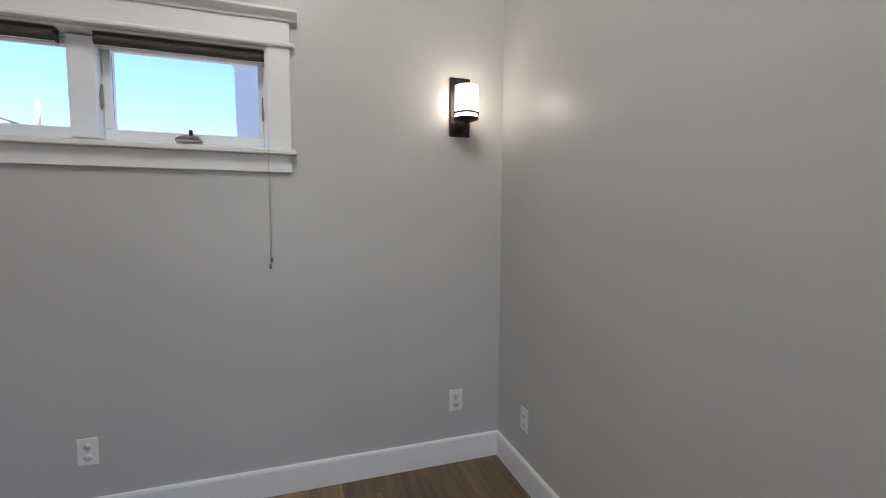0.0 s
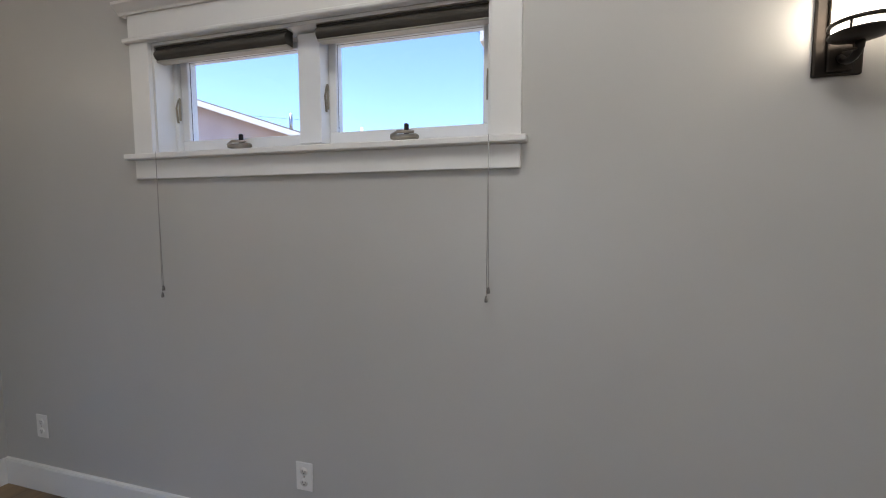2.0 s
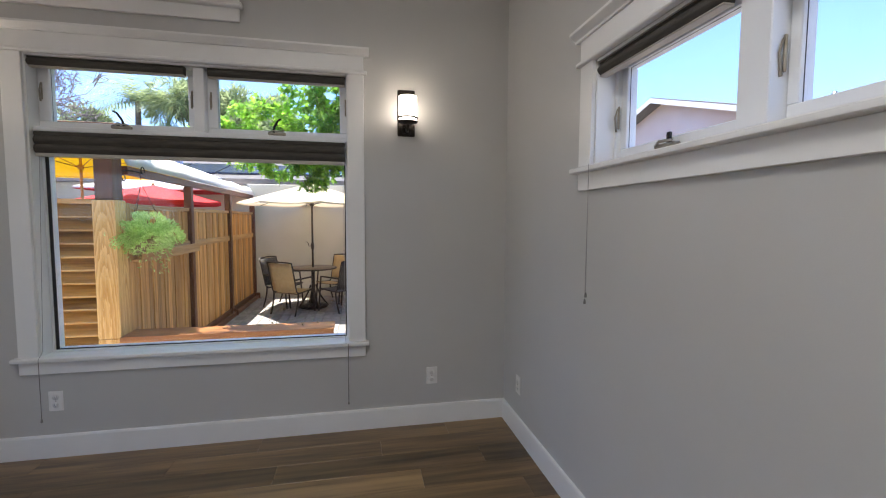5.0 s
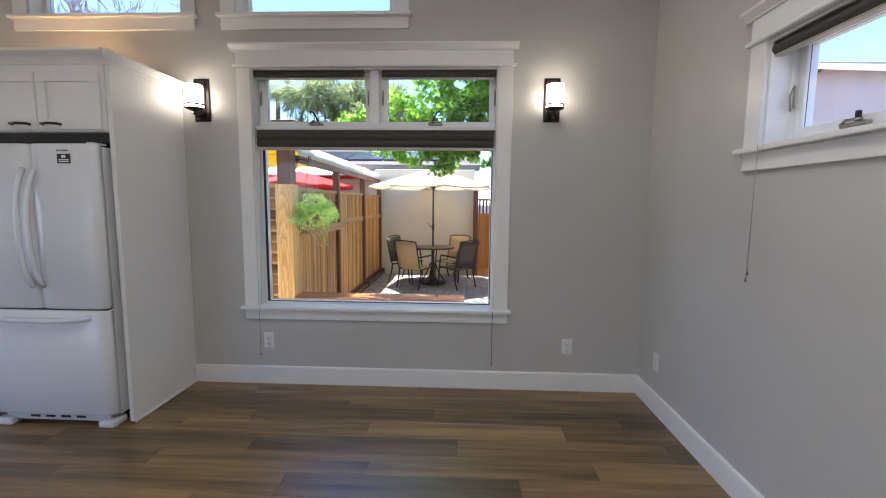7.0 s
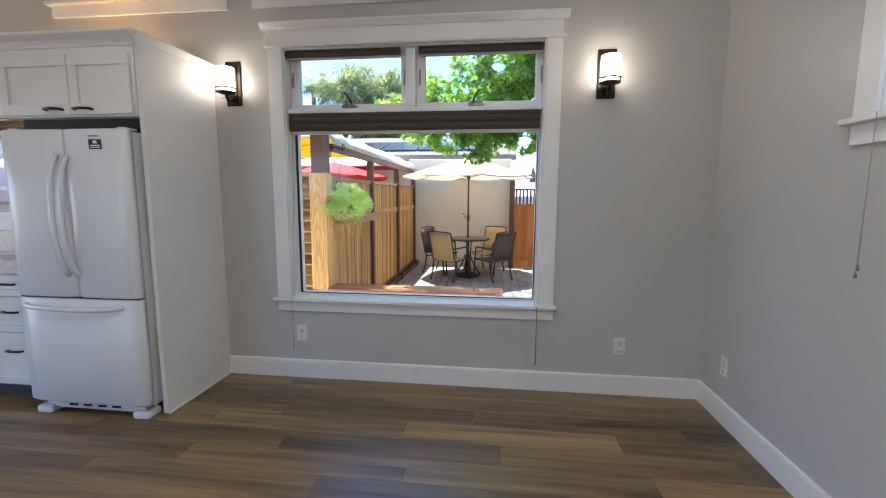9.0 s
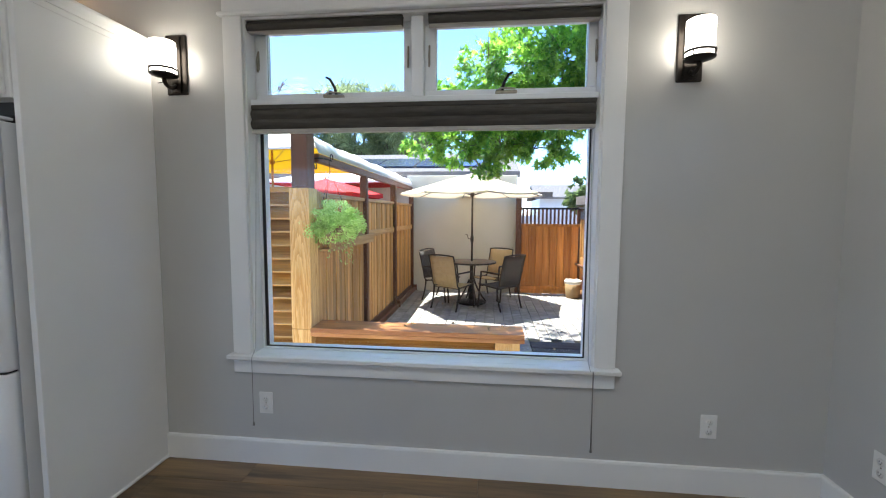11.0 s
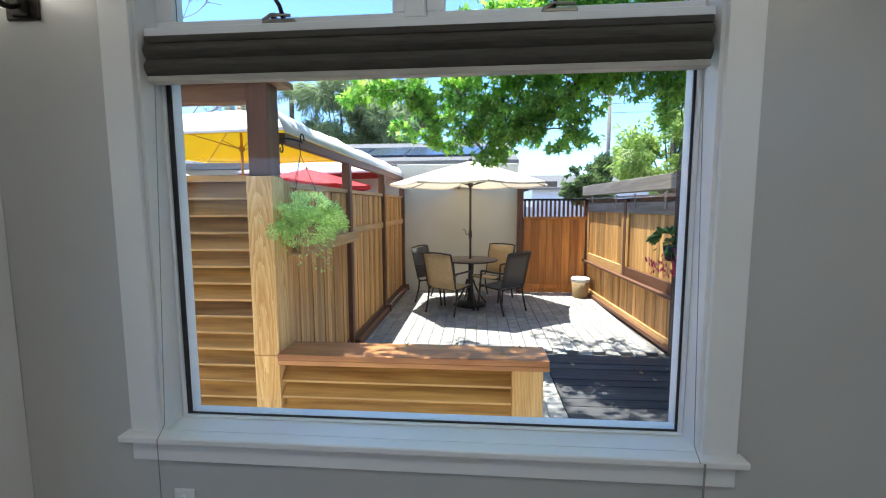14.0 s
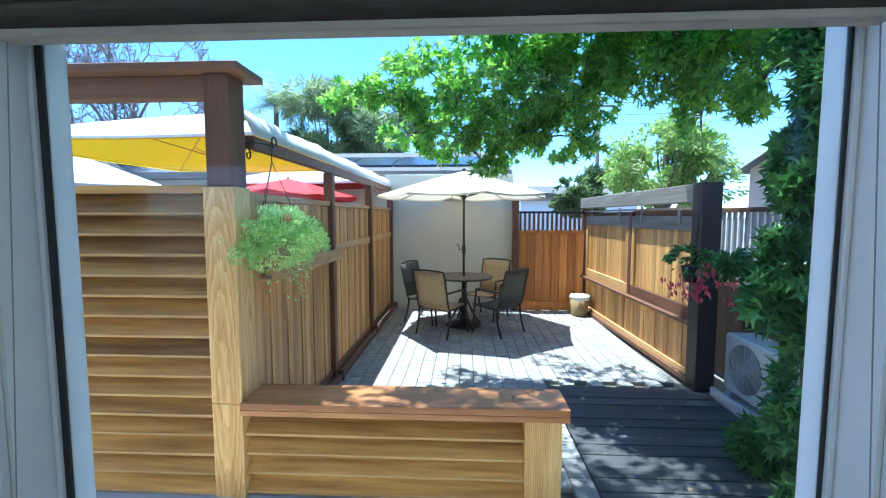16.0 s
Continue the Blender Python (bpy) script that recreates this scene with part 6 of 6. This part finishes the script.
shift = 0.0
for i in range(21):
    x = 0.0 + PW * (i + 0.5)
    shift = (shift + 0.37 + 0.3 * rng.random()) % PL
    y = 0.0
    first = round(max(0.14, shift), 2)
    while y > -6.4:
        ln = first if y == 0.0 else PL
        me, key = plank(ln)
        if x < XE - 0.02:
            piece("plank", me, fl, pose(x, y - key / 2, 0.0))
        y -= key
part("far_planks", boxed(0.0, 6.0, YS, -6.4 - PL, -0.018, -0.0005), M_FLOOR, fl)
part("hall_planks", boxed(PW * 21, 6.0, -6.4 - PL, -0.001, -0.018, -0.0005), M_FLOOR, fl)
part("underlay", boxed(0.0, 6.0, YS, 0.0, -0.0208, -0.0185), M_DARK, fl)

dk = thing("deck", pose(0, 0, G), "weathered grey deck boards beside the bench", "deck", kind="structure")
me = mesh_of(boxed(-0.067, 0.067, -0.75, 0.75, -0.02, 0.012, bevel=0.004), "deck_board", M_DECK)
for i in range(23):
    piece("deck_board", me, dk, pose(-3.37 + 0.14 * i, -0.312, 0.003 * ((i * 5) % 3 - 1)))
part("joist_bed", boxed(-3.44, -0.25, -1.06, 0.42, -0.044, -0.025), M_DARK, dk)

pv = thing("pavement", pose(0, 0, G), "pale concrete pavers laid in staggered rows", "pavement", kind="structure")
PA, PB = 0.15, 0.225
bm0 = boxed(-PB / 2 + 0.003, PB / 2 - 0.003, -PA / 2 + 0.0025, PA / 2 - 0.0025, -0.042, 0.0, bevel=0.005)
me = mesh_of(bm0, "paver", M_PAVER)
spots = []
for j in range(25):
    y = -3.24 + PA * j
    for i in range(-5, 28):
        x = -1.35 - PB * (i + 0.5 * (j % 2))
        if x < -7.05 or y > 0.27 or x + PB / 2 > -0.23:
            continue
        if x + PB / 2 > -3.45 and y + PA / 2 > -1.03:
            continue
        if x + PB / 2 > -1.79 and y - PA / 2 < -1.36:
            continue
        spots.append((x, y))
spots.sort(key=lambda s: -s[0])
near = [s for s in spots if s[0] > -4.6][:300]
for x, y in near:
    piece("paver", me, pv, pose(x, y, 0.0015 * math.sin(37 * x + 71 * y)))
bm = bmesh.new()
vs, fs = [], []
base = [(v.co.x, v.co.y, v.co.z) for v in me.vertices]
polys = [tuple(p.vertices) for p in me.polygons]
for x, y in spots:
    if (x, y) in near:
        continue
    b = len(vs)
    vs += [(x + a, y + c, z) for a, c, z in base]
    fs += [tuple(b + k for k in p) for p in polys]
bm.free()
far = new("far_pavers", raw("far_pavers", vs, fs, M_PAVER_J))
far.parent = pv
tagged(far, "pale concrete pavers further off", kind="stuff")
